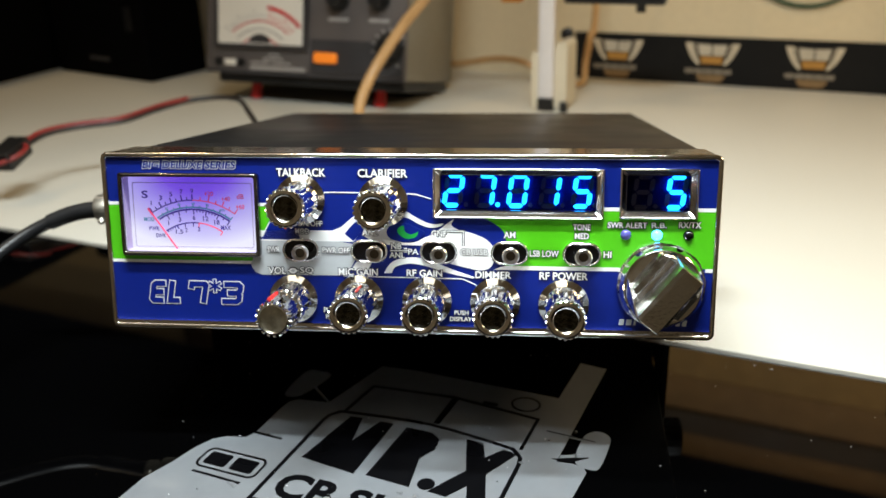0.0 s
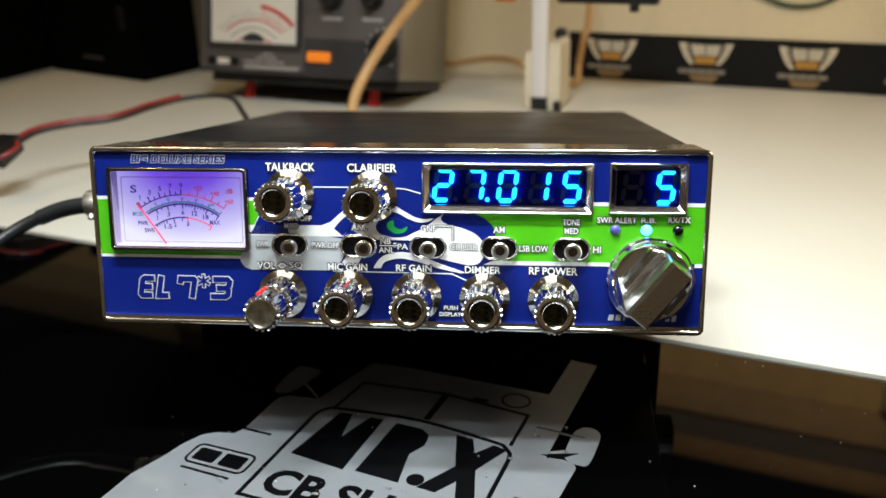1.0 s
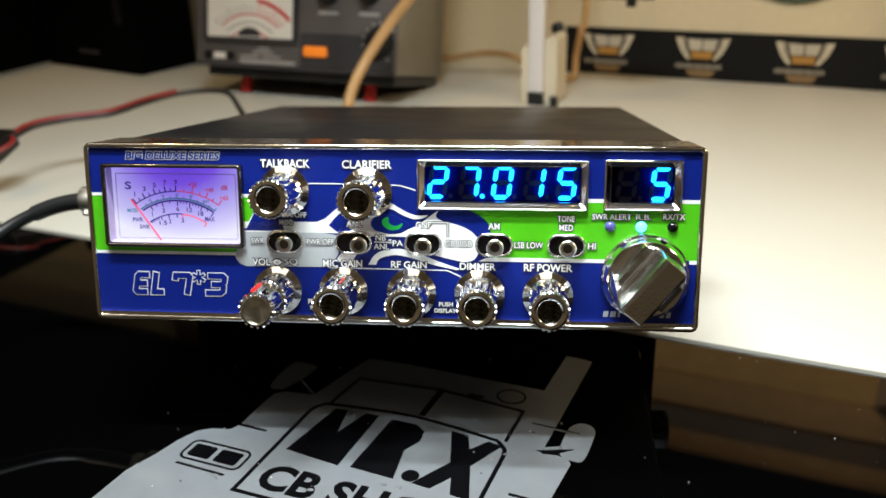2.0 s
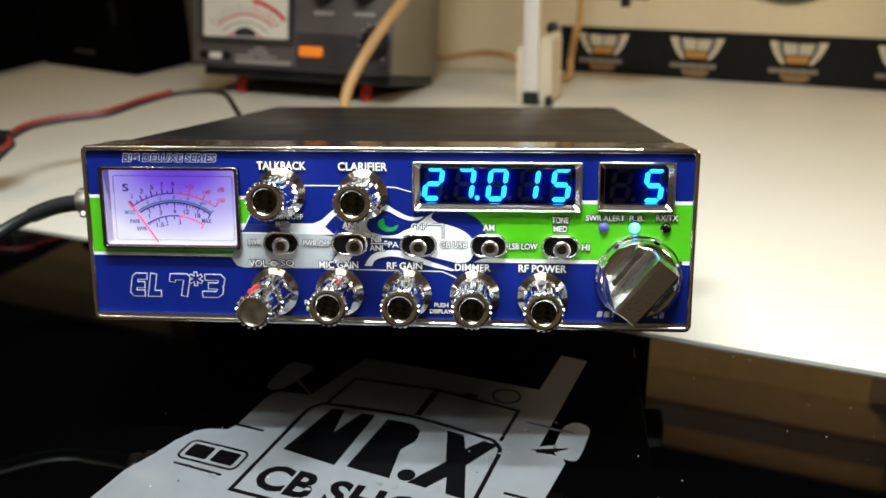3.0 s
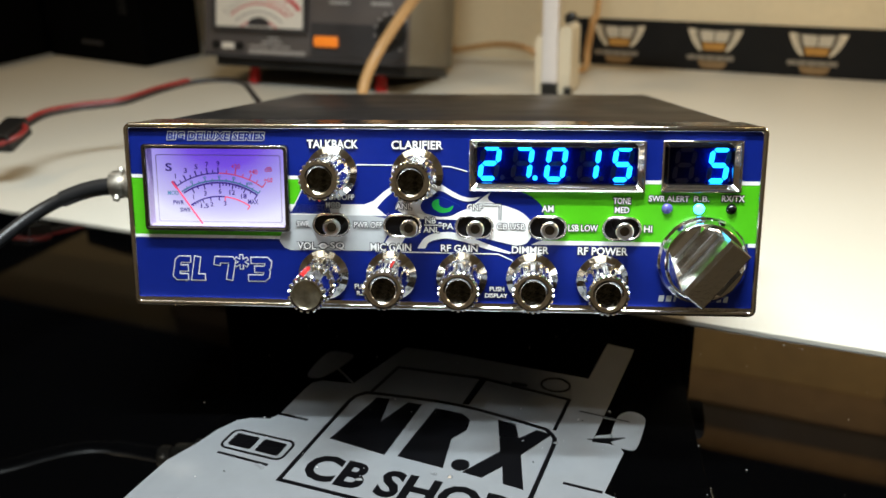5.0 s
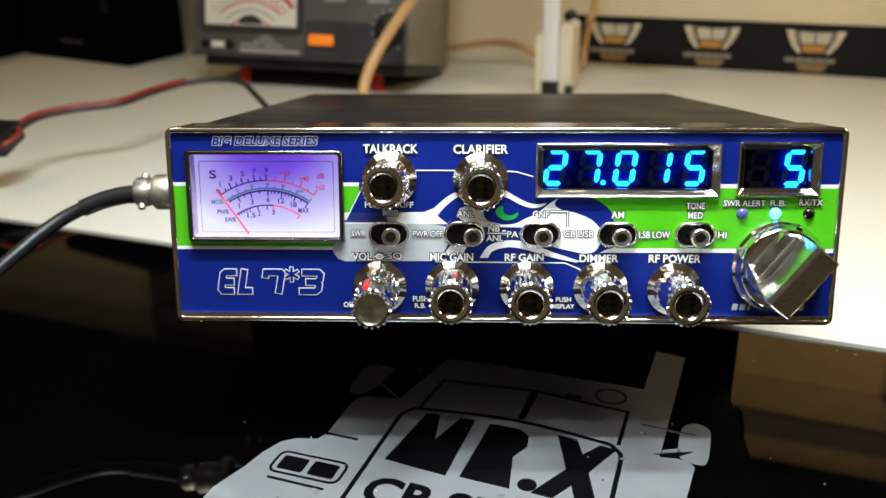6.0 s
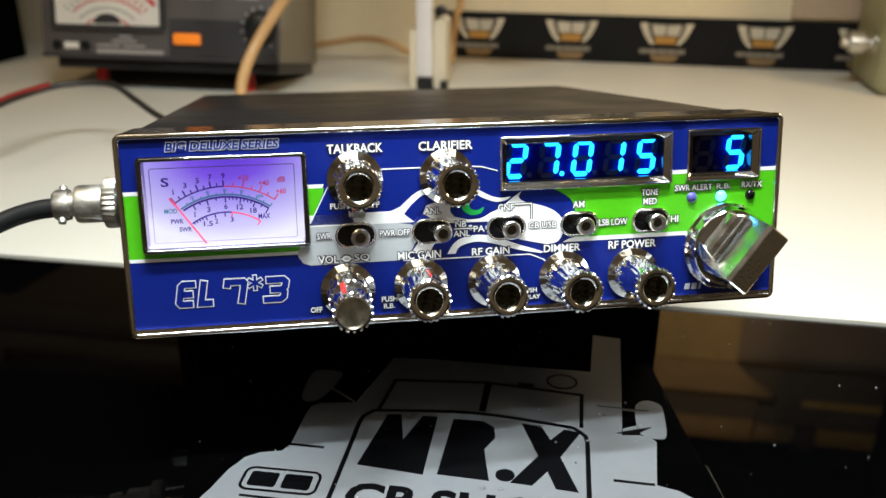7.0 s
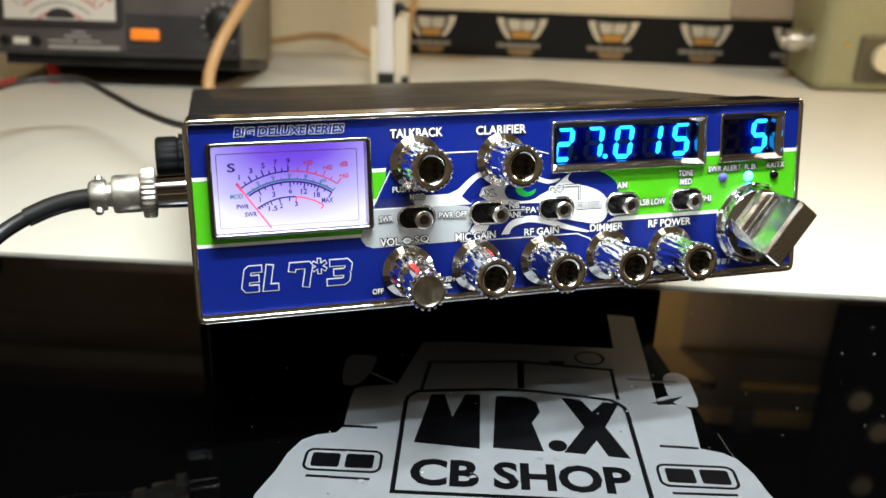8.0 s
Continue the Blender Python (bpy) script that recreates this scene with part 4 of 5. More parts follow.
for u, tall in ((-1.0, 0.97), (-0.96, 1.0), (0.96, 1.0), (1.0, 0.97)):
    row = []
    for w, h in outline:
        reach = min(10.3, (11.2 ** 2 - w * w) ** 0.5) if h > 12 else (11.6 ** 2 - w * w) ** 0.5
        row.append(grip.verts.new((u * reach * MM, -(5.2 + (h - 5.2) * tall) * MM, w * MM)))
    ends.append(row)
n = len(outline)
for a, b in zip(ends, ends[1:]):
    for k in range(n):
        grip.faces.new((a[k], a[(k + 1) % n], b[(k + 1) % n], b[k]))
for row in (ends[0], ends[-1]):
    grip.faces.new(row)
bmesh.ops.triangulate(grip, faces=[f for f in grip.faces if len(f.verts) > 4])
part("grip", grip, GRIP_CHROME, channel, "polished tall bar grip")

# ---- side fittings ----
for side in (-1, 1):
    wheel = part("side_screw", lathe([(r * MM, h * MM) for r, h in ((9.8, 0.0), (9.8, 5.0), (8.2, 5.2), (8.6, 5.6), (9.0, 6.4), (9.0, 12.6), (8.2, 13.6), (4.0, 13.8), (0.3, 13.6))], 48, lambda a, h, r: 1 - 0.05 * (math.cos(16 * a) > 0) if r > 0.0085 else 1.0, "-x" if side < 0 else "x"), RUBBER, radio, "black thumb screw", pose(side * 0.0992, 0.098, 0.037), True)
for x in (-0.080, 0.080):
    part("rear_foot", box(x - 0.007, x + 0.007, DEPTH - 0.020, DEPTH - 0.006, 0.0012 + 0.007 * x, 0.0028, 0.0003), BLACK, radio)

# the mounting bracket, turned down as a stand
stand = thing("mounting_bracket", pose(0, 0.092, 0), "black steel mounting bracket standing on the panel under the radio", "bracket")
for side in (-1, 1):
    part("arm", box(*sorted((side * 0.1000, side * 0.1022)), -0.005, 0.115, 0.0, 0.030, 0.0006), CABINET, stand)
    part("ear", box(*sorted((side * 0.1000, side * 0.1022)), -0.005, 0.022, 0.0302, 0.072, 0.0006), CABINET, stand)
part("foot_plate", box(-0.0999, 0.0999, -0.005, 0.115, 0.0, 0.0022, 0.0004), CABINET, stand)

# ---- microphone plug and lead on the radio's side ----
plug = thing("microphone_plug", RADIO @ pose(-0.0992, 0.061, 0.0300) @ Matrix.Scale(1.06, 4), "nickel screw-on microphone plug in the radio's side", "plug")
part("socket", lathe([(7.4 * MM, 0.0), (7.4 * MM, 1.4 * MM), (5.6 * MM, 1.6 * MM), (5.6 * MM, 11.6 * MM), (0.3 * MM, 11.7 * MM)], 36, lambda a, h, r: 1 - 0.04 * (round(h * 2500) % 2) if 0.002 < h else 1.0, axis="-x"), DARK_CHROME, plug, "dark threaded socket", smooth=True)
part("key", box(-0.0116, -0.0012, -0.0012, 0.0012, 0.0056, 0.0066, 0.0002), CHROME, plug, "bright locating key", pose(0, 0, 0, 100, 0, 0))
part("lock_ring", lathe([(r * MM, h * MM) for r, h in ((5.8, 11.8), (8.0, 12.0), (8.3, 12.5), (8.3, 15.6), (8.0, 16.2), (5.8, 16.4))], 60, lambda a, h, r: 1 - 0.05 * (math.cos(30 * a) > 0) if r > 0.0079 else 1.0, "-x"), NICKEL, plug, "knurled lock ring", smooth=True)
part("shell", lathe([(r * MM, h * MM) for r, h in ((5.9, 16.6), (6.2, 17.2), (6.2, 24.4), (5.8, 25.2), (4.0, 25.5), (3.8, 27.4), (3.6, 27.6))], 40, axis="-x"), NICKEL, plug, smooth=True)
part("cord_clamp", lathe([(r * MM, h * MM) for r, h in ((3.8, 27.0), (5.0, 27.3), (5.2, 28.4), (5.0, 31.4), (4.2, 32.4), (2.8, 32.6))], 28, lambda a, h, r: 1 - 0.12 * (math.cos(2 * a) > 0.2), "-x"), NICKEL, plug, smooth=True)
for turn in (60, 240):
    part("clamp_screw", lathe([(1.3 * MM, 4.0 * MM), (1.3 * MM, 6.2 * MM), (1.0 * MM, 6.5 * MM), (0.2 * MM, 6.6 * MM)], 14, axis="-y"), NICKEL, plug, "", pose(-0.0296, 0, 0) @ pose(0, 0, 0, turn, 0, 0), True)
lead = thing("microphone_lead", pose(0, 0, 0), "charcoal rubber microphone lead with a strain sleeve", "cable")
CORD = [(-0.1320, 0.0660, 0.0640), (-0.1390, 0.0665, 0.0632), (-0.1465, 0.0660, 0.0615), (-0.1540, 0.0640, 0.0590), (-0.1610, 0.0600, 0.0560), (-0.1670, 0.0530, 0.0525), (-0.1730, 0.0420, 0.0480), (-0.1810, 0.0260, 0.0420), (-0.1960, 0.0060, 0.0330), (-0.2300, -0.0200, 0.0160), (-0.2800, -0.0350, 0.0032), (-0.3600, -0.0400, 0.0027)]
part("sleeve", tube(CORD[:4], lambda u: 0.0034 - 0.0002 * u), GREY_CABLE, lead, "", None, True)
part("cord", tube(CORD[2:], 0.0026), GREY_CABLE, lead, "", None, True)

# ---- banner strip along the foot of the wall ----
banner = thing("banner_strip", BENCH, "black banner strip with a row of pale winged emblems", "banner")
part("strip", box(-0.1185, 0.62, BACK - 0.0022, BACK - 0.0004, 0.0016, 0.0448), BANNER, banner)


def on_wall(name, points, mat, x, level=1):
    return part(name, prism([((x + p[0]) * MM, p[1] * MM) for p in points], BACK - 0.0022 - 0.0002 * level, BACK - 0.0023, "xz"), mat, banner)


for k in range(8):
    x = -76.9 + 86.8 * k
    for side in (-1, 1):
        wing = [(24, 39.6), (16.4, 39.0)] + [tuple(p) for p in curve([(15.4, 35.0), (13.2, 27.5), (10.0, 19.4)], steps=3)] + [tuple(p) for p in curve([(13.4, 20.4), (17.6, 25.2), (20.8, 31.0), (23.0, 36.0)], steps=3)]
        on_wall("wing", [(side * u, v) for u, v in wing], PALE, x)
        on_wall("wing_feather", [(side * u, v) for u, v in ((17.2, 37.4), (18.2, 37.4), (14.8, 25.2), (14.0, 24.6))], BANNER, x, 2)
        on_wall("emblem_plate", [(side * u, v) for u, v in ((13.6, 38.2), (0.6, 37.8), (0.6, 28.2), (11.0, 28.2))], PALE_DIM, x)
    on_wall("emblem_bar", [(-10.2, 27.2), (10.2, 27.2), (8.8, 20.6), (-8.8, 20.6)], GOLD, x)
    for j in range(5):
        u0, u1 = -23 + 8.4 * j, -15.2 + 8.4 * j
        on_wall("caption_bar", [(u0, 15.8), (u1, 15.8), (u1, 11.6), (u0, 11.6)], CAPTION, x)
    on_wall("lower_badge", [(-13, 10.8), (13, 10.8)] + [tuple(p) for p in curve([(12.4, 8.2), (10.4, 5.6), (7.4, 4.0), (-7.4, 4.0), (-10.4, 5.6), (-12.4, 8.2)], steps=2)], BADGE, x)

# ---- bench instrument with a meter, on red feet ----
tuner = thing("bench_meter", DESK @ pose(-0.0083, 0.424, 0.009, -12, 0, 0) @ Matrix.Scale(0.935, 4), "dark grey bench instrument with a lit orange switch", "instrument")
part("case", box(-0.418, -0.2035, 0.004, 0.110, 0.022, 0.180, 0.002), TUNER_SIDE, tuner, "olive grey metal case", smooth=True)
front = part("front_panel", box(-0.416, -0.204, 0.0, 0.0042, 0.022, 0.178, 0.001), TUNER, tuner, "dark grey front panel", smooth=True)
part("lower_strip", box(-0.416, -0.204, -0.0016, -0.0002, 0.021, 0.0245), TUNER_DARK, tuner)
part("side_band", box(-0.300, -0.206, -0.0012, -0.0002, 0.026, 0.0555), TUNER_DARK, tuner, "charcoal band")
window = part("meter_window", box(-0.402, -0.306, -0.0030, -0.0002, 0.048, 0.128, 0.001), PAPER, tuner, "pale meter face")
part("window_frame", ring(rounded(-0.405, -0.303, 0.045, 0.131, 0.002, 3), rounded(-0.401, -0.307, 0.049, 0.127, 0.001, 3), -0.0042, -0.0005), TUNER_DARK, tuner)
for r, mat in ((44, RED_INK), (36, LEGEND), (28, RED_INK)):
    part("scale_arc", stroke([(-0.354 + r * MM * math.sin(radians(a)), 0.030 + r * MM * math.cos(radians(a)) * 0.92) for a in range(-44, 45, 8)], 0.0012, -0.0034, -0.0030), mat, window)
for k in range(15):
    a = radians(-46 + 6.5 * k)
    u, c = math.sin(a), math.cos(a) * 0.92
    part("scale_tick", stroke([(-0.354 + 0.046 * u, 0.030 + 0.046 * c), (-0.354 + (0.052 if k % 3 else 0.055) * u, 0.030 + (0.052 if k % 3 else 0.055) * c)], 0.0009, -0.0034, -0.0030), LEGEND if k < 9 else RED_INK, window)
part("scale_arc", stroke([(-0.354 + 0.058 * math.sin(radians(a)), 0.030 + 0.058 * math.cos(radians(a)) * 0.92) for a in range(8, 49, 8)], 0.0035, -0.0034, -0.0030), RED_INK, window)
part("scale_pivot", prism([(-0.354 + 0.012 * math.cos(a), 0.0505 + 0.008 * math.sin(a)) for a in (k * math.pi / 10 for k in range(11))], -0.0036, -0.0030), TUNER_DARK, window)
for x0, x1, z in ((-0.366, -0.345, 0.0312), (-0.342, -0.322, 0.0312), (-0.352, -0.330, 0.0352), (-0.346, -0.334, 0.0390)):
    part("name_bar", box(x0, x1, -0.0008, -0.0002, z, z + 0.0018), LEGEND, tuner)
part("switch", box(-0.2955, -0.2715, -0.0050, -0.0004, 0.0345, 0.0440, 0.0018), ORANGE, tuner, "lit orange rocker switch", smooth=True)
for x in (-0.402, -0.376):
    part("socket", lathe([(4.2 * MM, 0.0), (4.2 * MM, 0.0016), (3.0 * MM, 0.002), (2.6 * MM, 0.0006), (0.2 * MM, 0.0005)], 20), BLACK, tuner, "", pose(x, -0.0002, 0.0315), True)
part("socket_label", box(-0.3955, -0.3825, -0.0008, -0.0002, 0.0288, 0.0342), PAPER, tuner, "pale label between the sockets")
part("name_bar", box(-0.366, -0.306, -0.0008, -0.0002, 0.0255, 0.0290), LEGEND, tuner)
for x, z, r in ((-0.272, 0.092, 11), (-0.231, 0.092, 10), (-0.219, 0.050, 14)):
    part("dial_knob", lathe([(r * MM, 0.0), (r * MM, 0.002), (0.8 * r * MM, 0.0026), (0.72 * r * MM, 0.012), (0.6 * r * MM, 0.013), (0.2 * MM, 0.0131)], 32, lambda a, h, q: 1 - 0.05 * (math.cos(14 * a) > 0) if h > 0.0022 else 1.0), BLACK, tuner, "black fluted knob", pose(x, -0.0002, z), True)
    part("knob_legend", box(x - 0.010, x + 0.010, -0.0008, -0.0002, z - 0.0195, z - 0.0165), LEGEND, tuner)
for k in range(13):
    a = radians(-150 + 25 * k)
    u, c = math.sin(a), math.cos(a)
    if u < 0.8:
        part("scale_mark", stroke([(-0.219 + 0.0152 * u, 0.050 + 0.0152 * c), (-0.219 + 0.0178 * u, 0.050 + 0.0178 * c)], 0.0012, -0.0022, -0.0002), LEGEND, tuner)
# black rail that also fills in the shadow under the case
part("base_shadow_rail", box(-0.405, -0.206, 0.004, 0.104, 0.0125, 0.0218, 0.001), BLACK, tuner, "black base rail, also the shadow under the case")
for x in (-0.376, -0.240):
    part("foot", lathe([(5.4 * MM, -0.0027), (5.8 * MM, -0.001), (5.2 * MM, 0.008), (4.6 * MM, 0.0124)], 20, axis="z"), RED, tuner, "red plastic foot", pose(x, 0.026, 0), True)
    part("rear_foot", box(x - 0.005, x + 0.005, 0.092, 0.102, 0.0130, 0.0219, 0.001), BLACK, tuner)

# ---- black cabinets at the back of the bench ----
cab = thing("black_cabinet", DESK @ pose(-0.505, 0.476, 0, 0, 0, -10.8), "black equipment cabinet with small grey marks", "cabinet", "black cabinets on the bench")
part("body", box(-0.152, 0.0, 0.0, 0.076, 0.0016, 0.221, 0.003), CABINET, cab)
part("badge", box(-0.026, -0.016, -0.0018, -0.0004, 0.052, 0.076, 0.0005), BLACK, cab)
part("badge", box(-0.092, -0.060, -0.0018, -0.0004, 0.019, 0.023, 0.0005), TUNER_DARK, cab)
cab = thing("black_cabinet", DESK, "black equipment cabinet at the bench end", "cabinet", "black cabinets on the bench")
part("body", box(-0.95, -0.662, 0.20, 0.545, 0.0016, 0.21, 0.003), CABINET, cab)
part("front_plate", box(-0.94, -0.672, 0.196, 0.1998, 0.012, 0.20, 0.001), CABINET, cab)

# ---- white upright of an arm stand, near the wall ----
arm = thing("arm_stand", DESK @ pose(-0.091, 0.476, 0), "white plastic upright of an arm stand with black feet", "stand")
part("upright", box(-0.0066, 0.0066, -0.004, 0.004, 0.012, 0.30, 0.0015), WHITE_ARM, arm, "", pose(0, 0, 0, -2, -0.6, 0), True)
part("cheek", prism(rounded(-0.0125, -0.0067, 0.0016, 0.050, 0.0028, 5), -0.002, 0.020), IVORY_ARM, arm, "cream rounded base cheek", None, True)
part("cheek", prism(rounded(0.0068, 0.0172, 0.0016, 0.058, 0.0045, 5), -0.001, 0.030), IVORY_ARM, arm, "cream rounded base cheek", None, True)
part("base", box(-0.0105, 0.0150, 0.0045, 0.034, 0.0014, 0.0105, 0.003, 3), IVORY_ARM, arm, "cream base plate", smooth=True)
part("socket", box(-0.0066, 0.0066, -0.0046, 0.0042, 0.0016, 0.0118, 0.0008), BLACK, arm, "black socket under the upright")
part("foot", box(0.0130, 0.0190, -0.0062, -0.0012, 0.0014, 0.0100, 0.0008), BLACK, arm, "black rubber foot")
part("pivot", lathe([(5 * MM, 0.0), (5 * MM, 0.006), (3 * MM, 0.0072), (0.2 * MM, 0.0073)], 20), BLACK, arm, "", pose(0.0080, 0.036, 0.0600), True)
part("clamp_bar", box(0.0085, 0.0905, 0.016, 0.030, 0.0868, 0.100, 0.002), BLACK, arm, "black clamp bar")
part("clamp_screw", lathe([(4 * MM, 0.0), (4 * MM, 0.006), (0.2 * MM, 0.0062)], 16, axis="z"), BLACK, arm, "", pose(0.071, 0.022, 0.0808), True)
part("cable_tie", box(-0.0465, -0.0288, 0.018, 0.028, 0.0862, 0.094, 0.002), ORANGE_TAG, arm, "orange tie")

# ---- cables behind the radio ----
coax = thing("coaxial_cable", DESK, "thick tan coaxial cable arching up behind the radio", "cable")
part("jacket", tube([(-0.098, 0.240, 0.030), (-0.125, 0.262, 0.022), (-0.165, 0.300, 0.010), (-0.194, 0.334, 0.0085), (-0.2035, 0.352, 0.015), (-0.2065, 0.366, 0.030), (-0.202, 0.384, 0.050), (-0.185, 0.399, 0.079), (-0.166, 0.408, 0.103), (-0.130, 0.43, 0.155), (-0.098, 0.465, 0.25), (-0.088, 0.495, 0.34), (-0.086, 0.505, 0.403)], 0.0042), TAN, coax, "", None, True)
lead2 = thing("wall_cable", DESK, "thin tan cable running along the wall foot", "cable")
part("jacket", tube([(-0.27, 0.566, 0.010), (-0.230, 0.570, 0.0162), (-0.205, 0.570, 0.0178), (-0.168, 0.570, 0.0238), (-0.141, 0.570, 0.0215), (-0.117, 0.570, 0.0105), (-0.103, 0.568, 0.0052), (-0.088, 0.566, 0.0046), (-0.0815, 0.566, 0.009), (-0.0805, 0.566, 0.025), (-0.0770, 0.567, 0.05), (-0.0730, 0.569, 0.09), (-0.070, 0.572, 0.42)], 0.0031), TAN, lead2, "", None, True)
pair = thing("power_lead", DESK, "red and black twin power lead with a black plug", "cable")
LEAD = ((-0.120, 0.236, 0.033), (-0.160, 0.2085, 0.0385), (-0.176, 0.203, 0.0395), (-0.204, 0.2244, 0.0405), (-0.232, 0.2545, 0.0412), (-0.262, 0.2855, 0.042), (-0.282, 0.2905, 0.042), (-0.301, 0.279, 0.041), (-0.309, 0.254, 0.040), (-0.3135, 0.2235, 0.039), (-0.333, 0.204, 0.0385), (-0.3425, 0.184, 0.038), (-0.343, 0.166, 0.0350))
part("red_wire", tube([(x - 0.0011, y - 0.0008, z + 0.0018) for x, y, z in LEAD[7:]], 0.0018), RED_WIRE, pair, "", None, True)
part("black_wire", tube(LEAD, 0.0019), BLACK_WIRE, pair, "", None, True)
part("plug_housing", box(-0.007, 0.007, -0.012, 0.012, -0.006, 0.006, 0.0012), BLACK, pair, "black plug housing", pose(-0.3455, 0.156, 0.0325, 14, 0, 12))
part("red_loop", tube([(-0.344, 0.163, 0.0375), (-0.3375, 0.162, 0.036), (-0.3350, 0.155, 0.034), (-0.3375, 0.147, 0.0315), (-0.346, 0.140, 0.0285), (-0.365, 0.134, 0.022), (-0.41, 0.128, 0.0060), (-0.50, 0.13, 0.0034)], 0.0015), RED_WIRE, pair, "", None, True)
part("black_tail", tube([(-0.349, 0.146, 0.029), (-0.356, 0.138, 0.025), (-0.375, 0.128, 0.016), (-0.42, 0.122, 0.0042), (-0.50, 0.124, 0.0034)], 0.0017), BLACK_WIRE, pair, "", None, True)

# ---- olive instrument case by the wall ----
olive = thing("olive_instrument", DESK @ pose(-0.021, 0, 0), "olive green enamelled instrument case with ivory knob and side connector", "instrument")
part("case", box(0.292, 0.560, 0.505, 0.590, 0.0016, 0.20, 0.010, 3), OLIVE, olive, smooth=True)
part("knob_plate", box(0.324, 0.362, 0.5025, 0.5052, 0.012, 0.050, 0.002), OLIVE_DARK, olive)
part("knob", lathe([(12 * MM, 0.0), (12 * MM, 0.006), (11 * MM, 0.0075), (0.2 * MM, 0.0078)], 36), IVORY, olive, "ivory round knob", pose(0.346, 0.5024, 0.033), True)
part("jewel", lathe([(2.2 * MM, 0.0), (2.0 * MM, 0.0012), (0.2 * MM, 0.002)], 16), BRASS, olive, "small brass jewel", pose(0.3135, 0.5049, 0.042), True)
part("connector", lathe([(r * MM, h * MM) for r, h in ((9, 0.0), (9, 3), (6.0, 3.4), (6.0, 8), (8.4, 8.6), (8.6, 18), (7.5, 20), (4.0, 20.4), (3.6, 26), (0.3, 26.2))], 32, axis="-x"), NICKEL, olive, "nickel coaxial connector", pose(0.292, 0.53, 0.040), True)

# ---- things at the upper edge of the view ----
sign = thing("round_sign", BENCH, "round cream sign with a dark green rim on the wall", "sign")
part("rim", ring([(0.084 + 0.055 * math.cos(a), 0.1245 + 0.052 * math.sin(a)) for a in (k * math.pi / 20 for k in range(40))], [(0.084 + 0.052 * math.cos(a), 0.1245 + 0.049 * math.sin(a)) for a in (k * math.pi / 20 for k in range(40))], BACK - 0.004, BACK - 0.0003), SIGN_GREEN, sign)

board = thing("pin_board", BENCH, "pale brown board fixed to the cream wall", "board")
part("panel", box(0.2036, 0.62, BACK - 0.0045, BACK - 0.0003, 0.0475, 0.306, 0.001), BOARD, board)
rail = thing("wall_rail", BENCH, "brown wooden boards, dark rail and a warm-tinted panel on the wall", "rail")
part("board", box(-0.66, 0.2302, BACK - 0.012, BACK - 0.0003, 0.346, 0.372, 0.001), RAIL, rail, "dark rail")
for name, z0, z1, ends in (("panel", 0.190, 0.3060, (-0.66, -0.3002, -0.2998, 0.2032)), ("lower_board", 0.3064, 0.3458, (-0.66, -0.3002, -0.2998, 0.2740)), ("upper_board", 0.3722, 0.4035, (-0.66, -0.3002, -0.2998, 0.2302))):
    # left lengths repeat the boards darker, painting the weaker light there
    part(name, box(ends[0], ends[1], BACK - 0.007, BACK - 0.0003, z0, z1, 0.001), SHADED_WOOD, rail, "wooden board coloured darker for the dim left end")
    # the panel is added: its colour paints warm light on the cream wall
    part(name, box(ends[2], ends[3], BACK - 0.007, BACK - 0.0003, z0, z1, 0.001), WARM_LIT_WALL if name == "panel" else WALL_WOOD, rail, "added panel coloured like the warm-lit wall" if name == "panel" else "brown wooden board")
rack = thing("wall_rack", BENCH, "dark open wall rack with two rails", "rack")
slant = [(0.2060, 0.3064), (0.62, 0.3064), (0.62, 0.3400), (0.2530, 0.3400)] + [tuple(p) for p in curve([(0.2440, 0.3380), (0.2300, 0.3270), (0.2160, 0.3170)], steps=3)]
part("rail", prism(slant, BACK - 0.014, BACK - 0.0074), RAIL, rack, "dark rail with a rounded end")
part("rail", box(0.2306, 0.62, BACK - 0.012, BACK - 0.0003, 0.3520, 0.3755, 0.001), RAIL, rack)
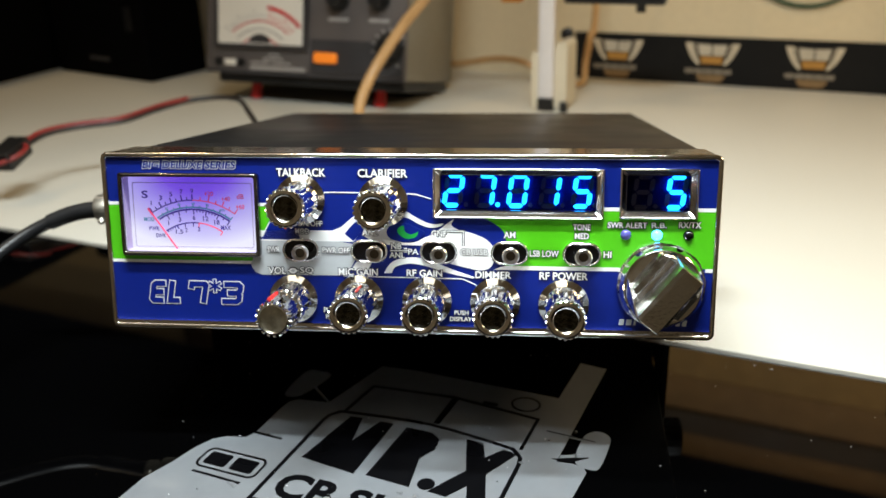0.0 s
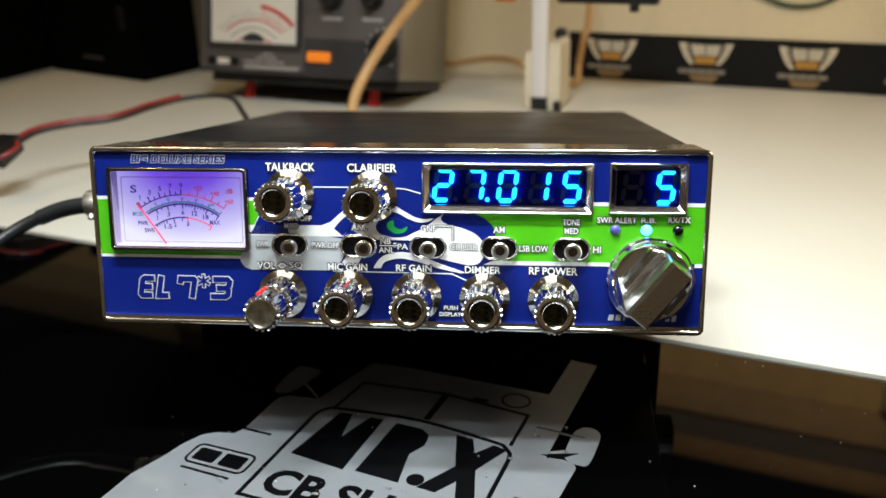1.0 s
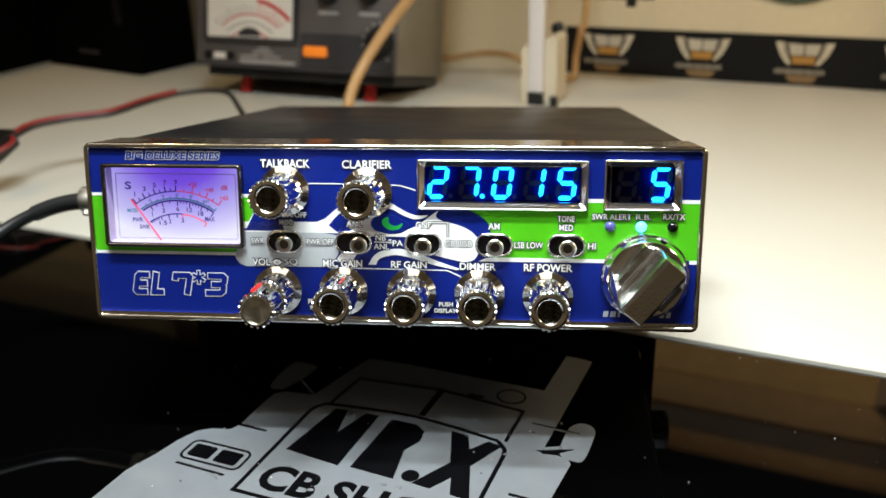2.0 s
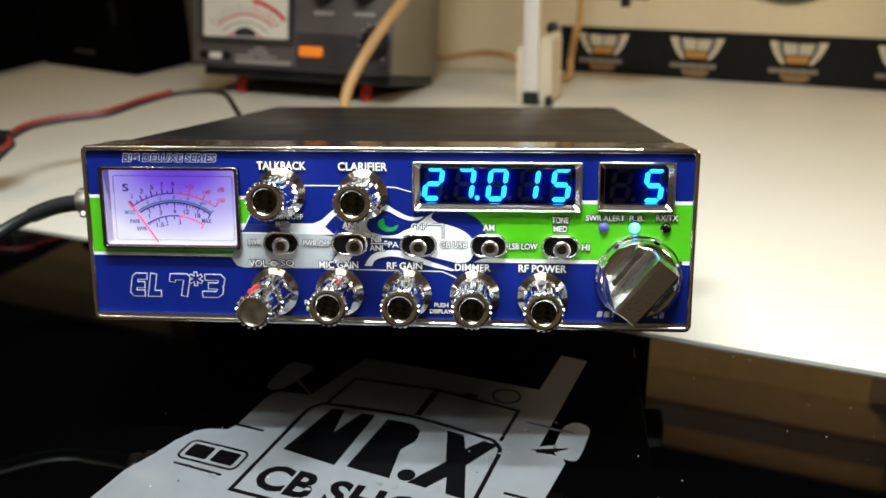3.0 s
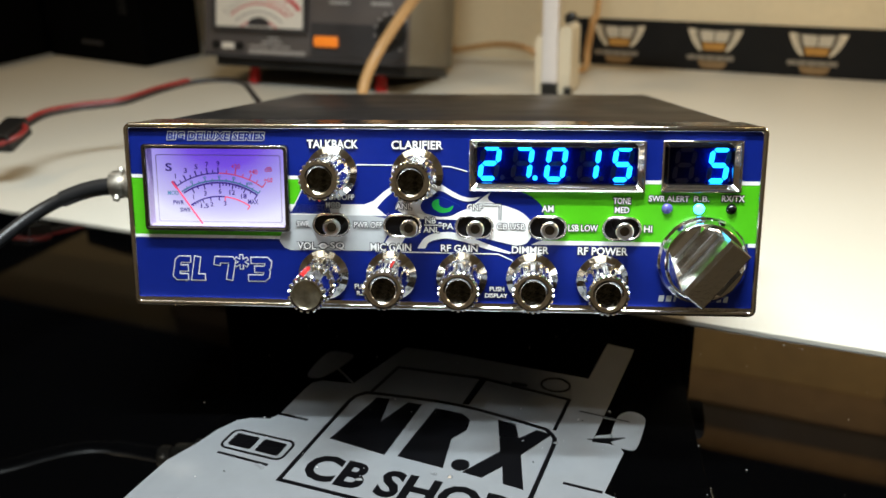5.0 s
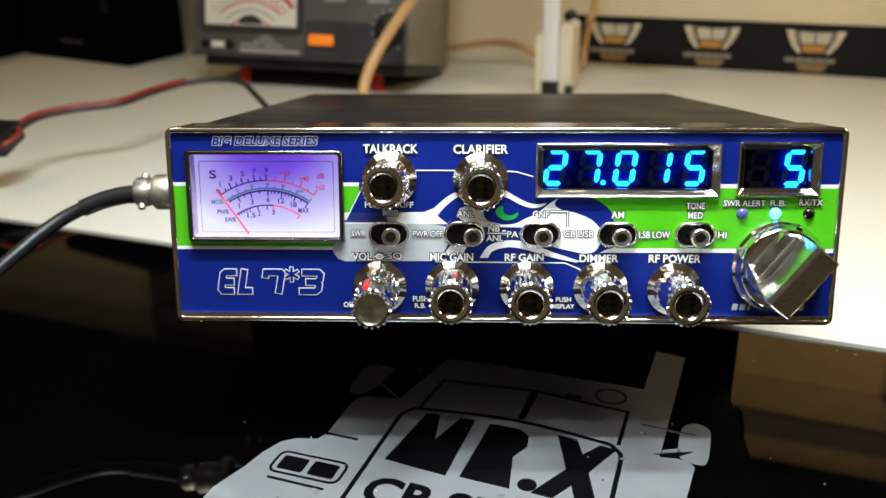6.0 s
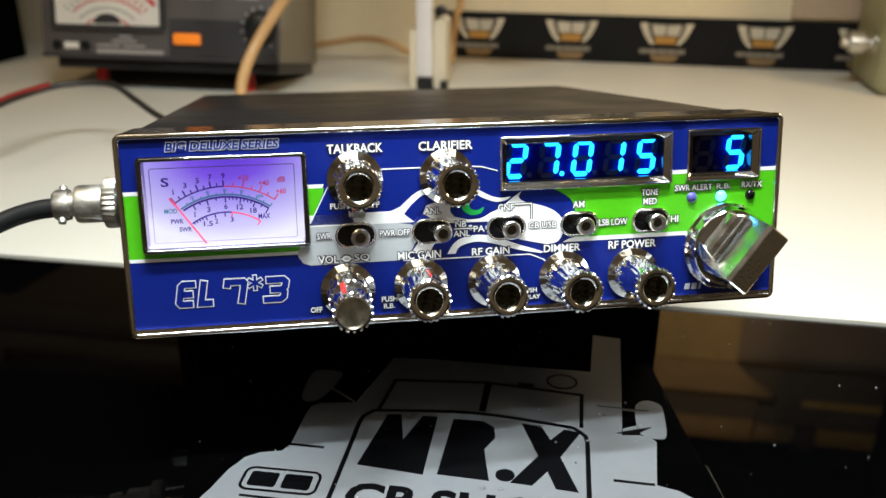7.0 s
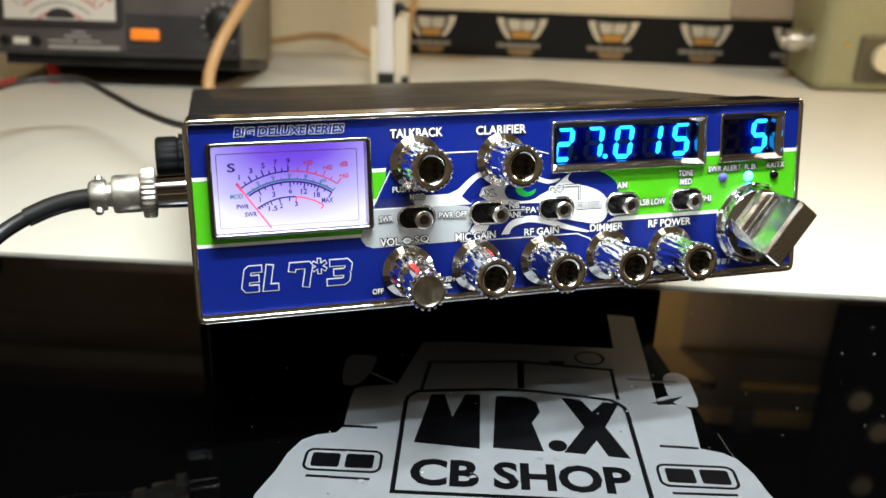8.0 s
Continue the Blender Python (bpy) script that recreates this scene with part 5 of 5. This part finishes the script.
part("post", box(0.2720, 0.2930, BACK - 0.016, BACK - 0.0003, 0.3757, 0.4035, 0.001), RAIL, rack)
part("end_block", box(0.2460, 0.2735, BACK - 0.014, BACK - 0.0074, 0.3402, 0.3518, 0.001), RAIL, rack)
for z0, z1, x0, x1 in ((0.3402, 0.3518, 0.2745, 0.386), (0.3757, 0.3980, 0.2935, 0.376), (0.3757, 0.3970, 0.2308, 0.2715)):
    part("shelf_board", box(x0, x1, BACK - 0.010, BACK - 0.0003, z0, z1, 0.001), GOLD_WOOD if x0 > 0.25 else WALL_WOOD, rack, "golden wooden board" if x0 > 0.25 else "brown wooden board")
upper = thing("wall_cabinet", BENCH, "long black wall cabinet above the bench", "cabinet")
part("body", box(-1.3, 0.75, BACK - 0.05, BACK - 0.0003, 0.404, 0.95, 0.003), CABINET, upper)
receiver = thing("dark_receiver", BENCH, "dark receiver with round knobs on the olive case", "receiver")
part("case", box(0.322, 0.470, 0.500, 0.522, 0.2005, 0.420, 0.003), CABINET, receiver)
for x, z in ((0.350, 0.289), (0.376, 0.323), (0.372, 0.388)):
    part("knob", lathe([(12 * MM, 0.0), (12 * MM, 0.008), (10 * MM, 0.011), (0.2 * MM, 0.0112)], 28), TUNER_DARK, receiver, "", pose(x, 0.4998, z), True)

# ---- dust on the glossy panel ----
rng = random.Random(11)
dust = bmesh.new()
for k in range(190):
    x, y, r = rng.uniform(-0.10, 0.34), rng.uniform(-0.10, 0.098), rng.choice((0.00012, 0.00016, 0.00020, 0.00032))
    rim = [dust.verts.new((x + r * math.cos(a) * rng.uniform(0.6, 1.2), y + r * math.sin(a) * rng.uniform(0.6, 1.2), 0.00036)) for a in (0.3, 1.8, 3.3, 4.9)]
    tip = dust.verts.new((x, y, 0.00036 + r * 0.7))
    for j in range(4):
        dust.faces.new((rim[j], rim[(j + 1) % 4], tip))
flecks = part("dust", dust, PALE_GREY)
flecks.matrix_world = DESK
tagged(flecks, "fine pale dust specks on the glossy panel", "dust", kind="stuff")
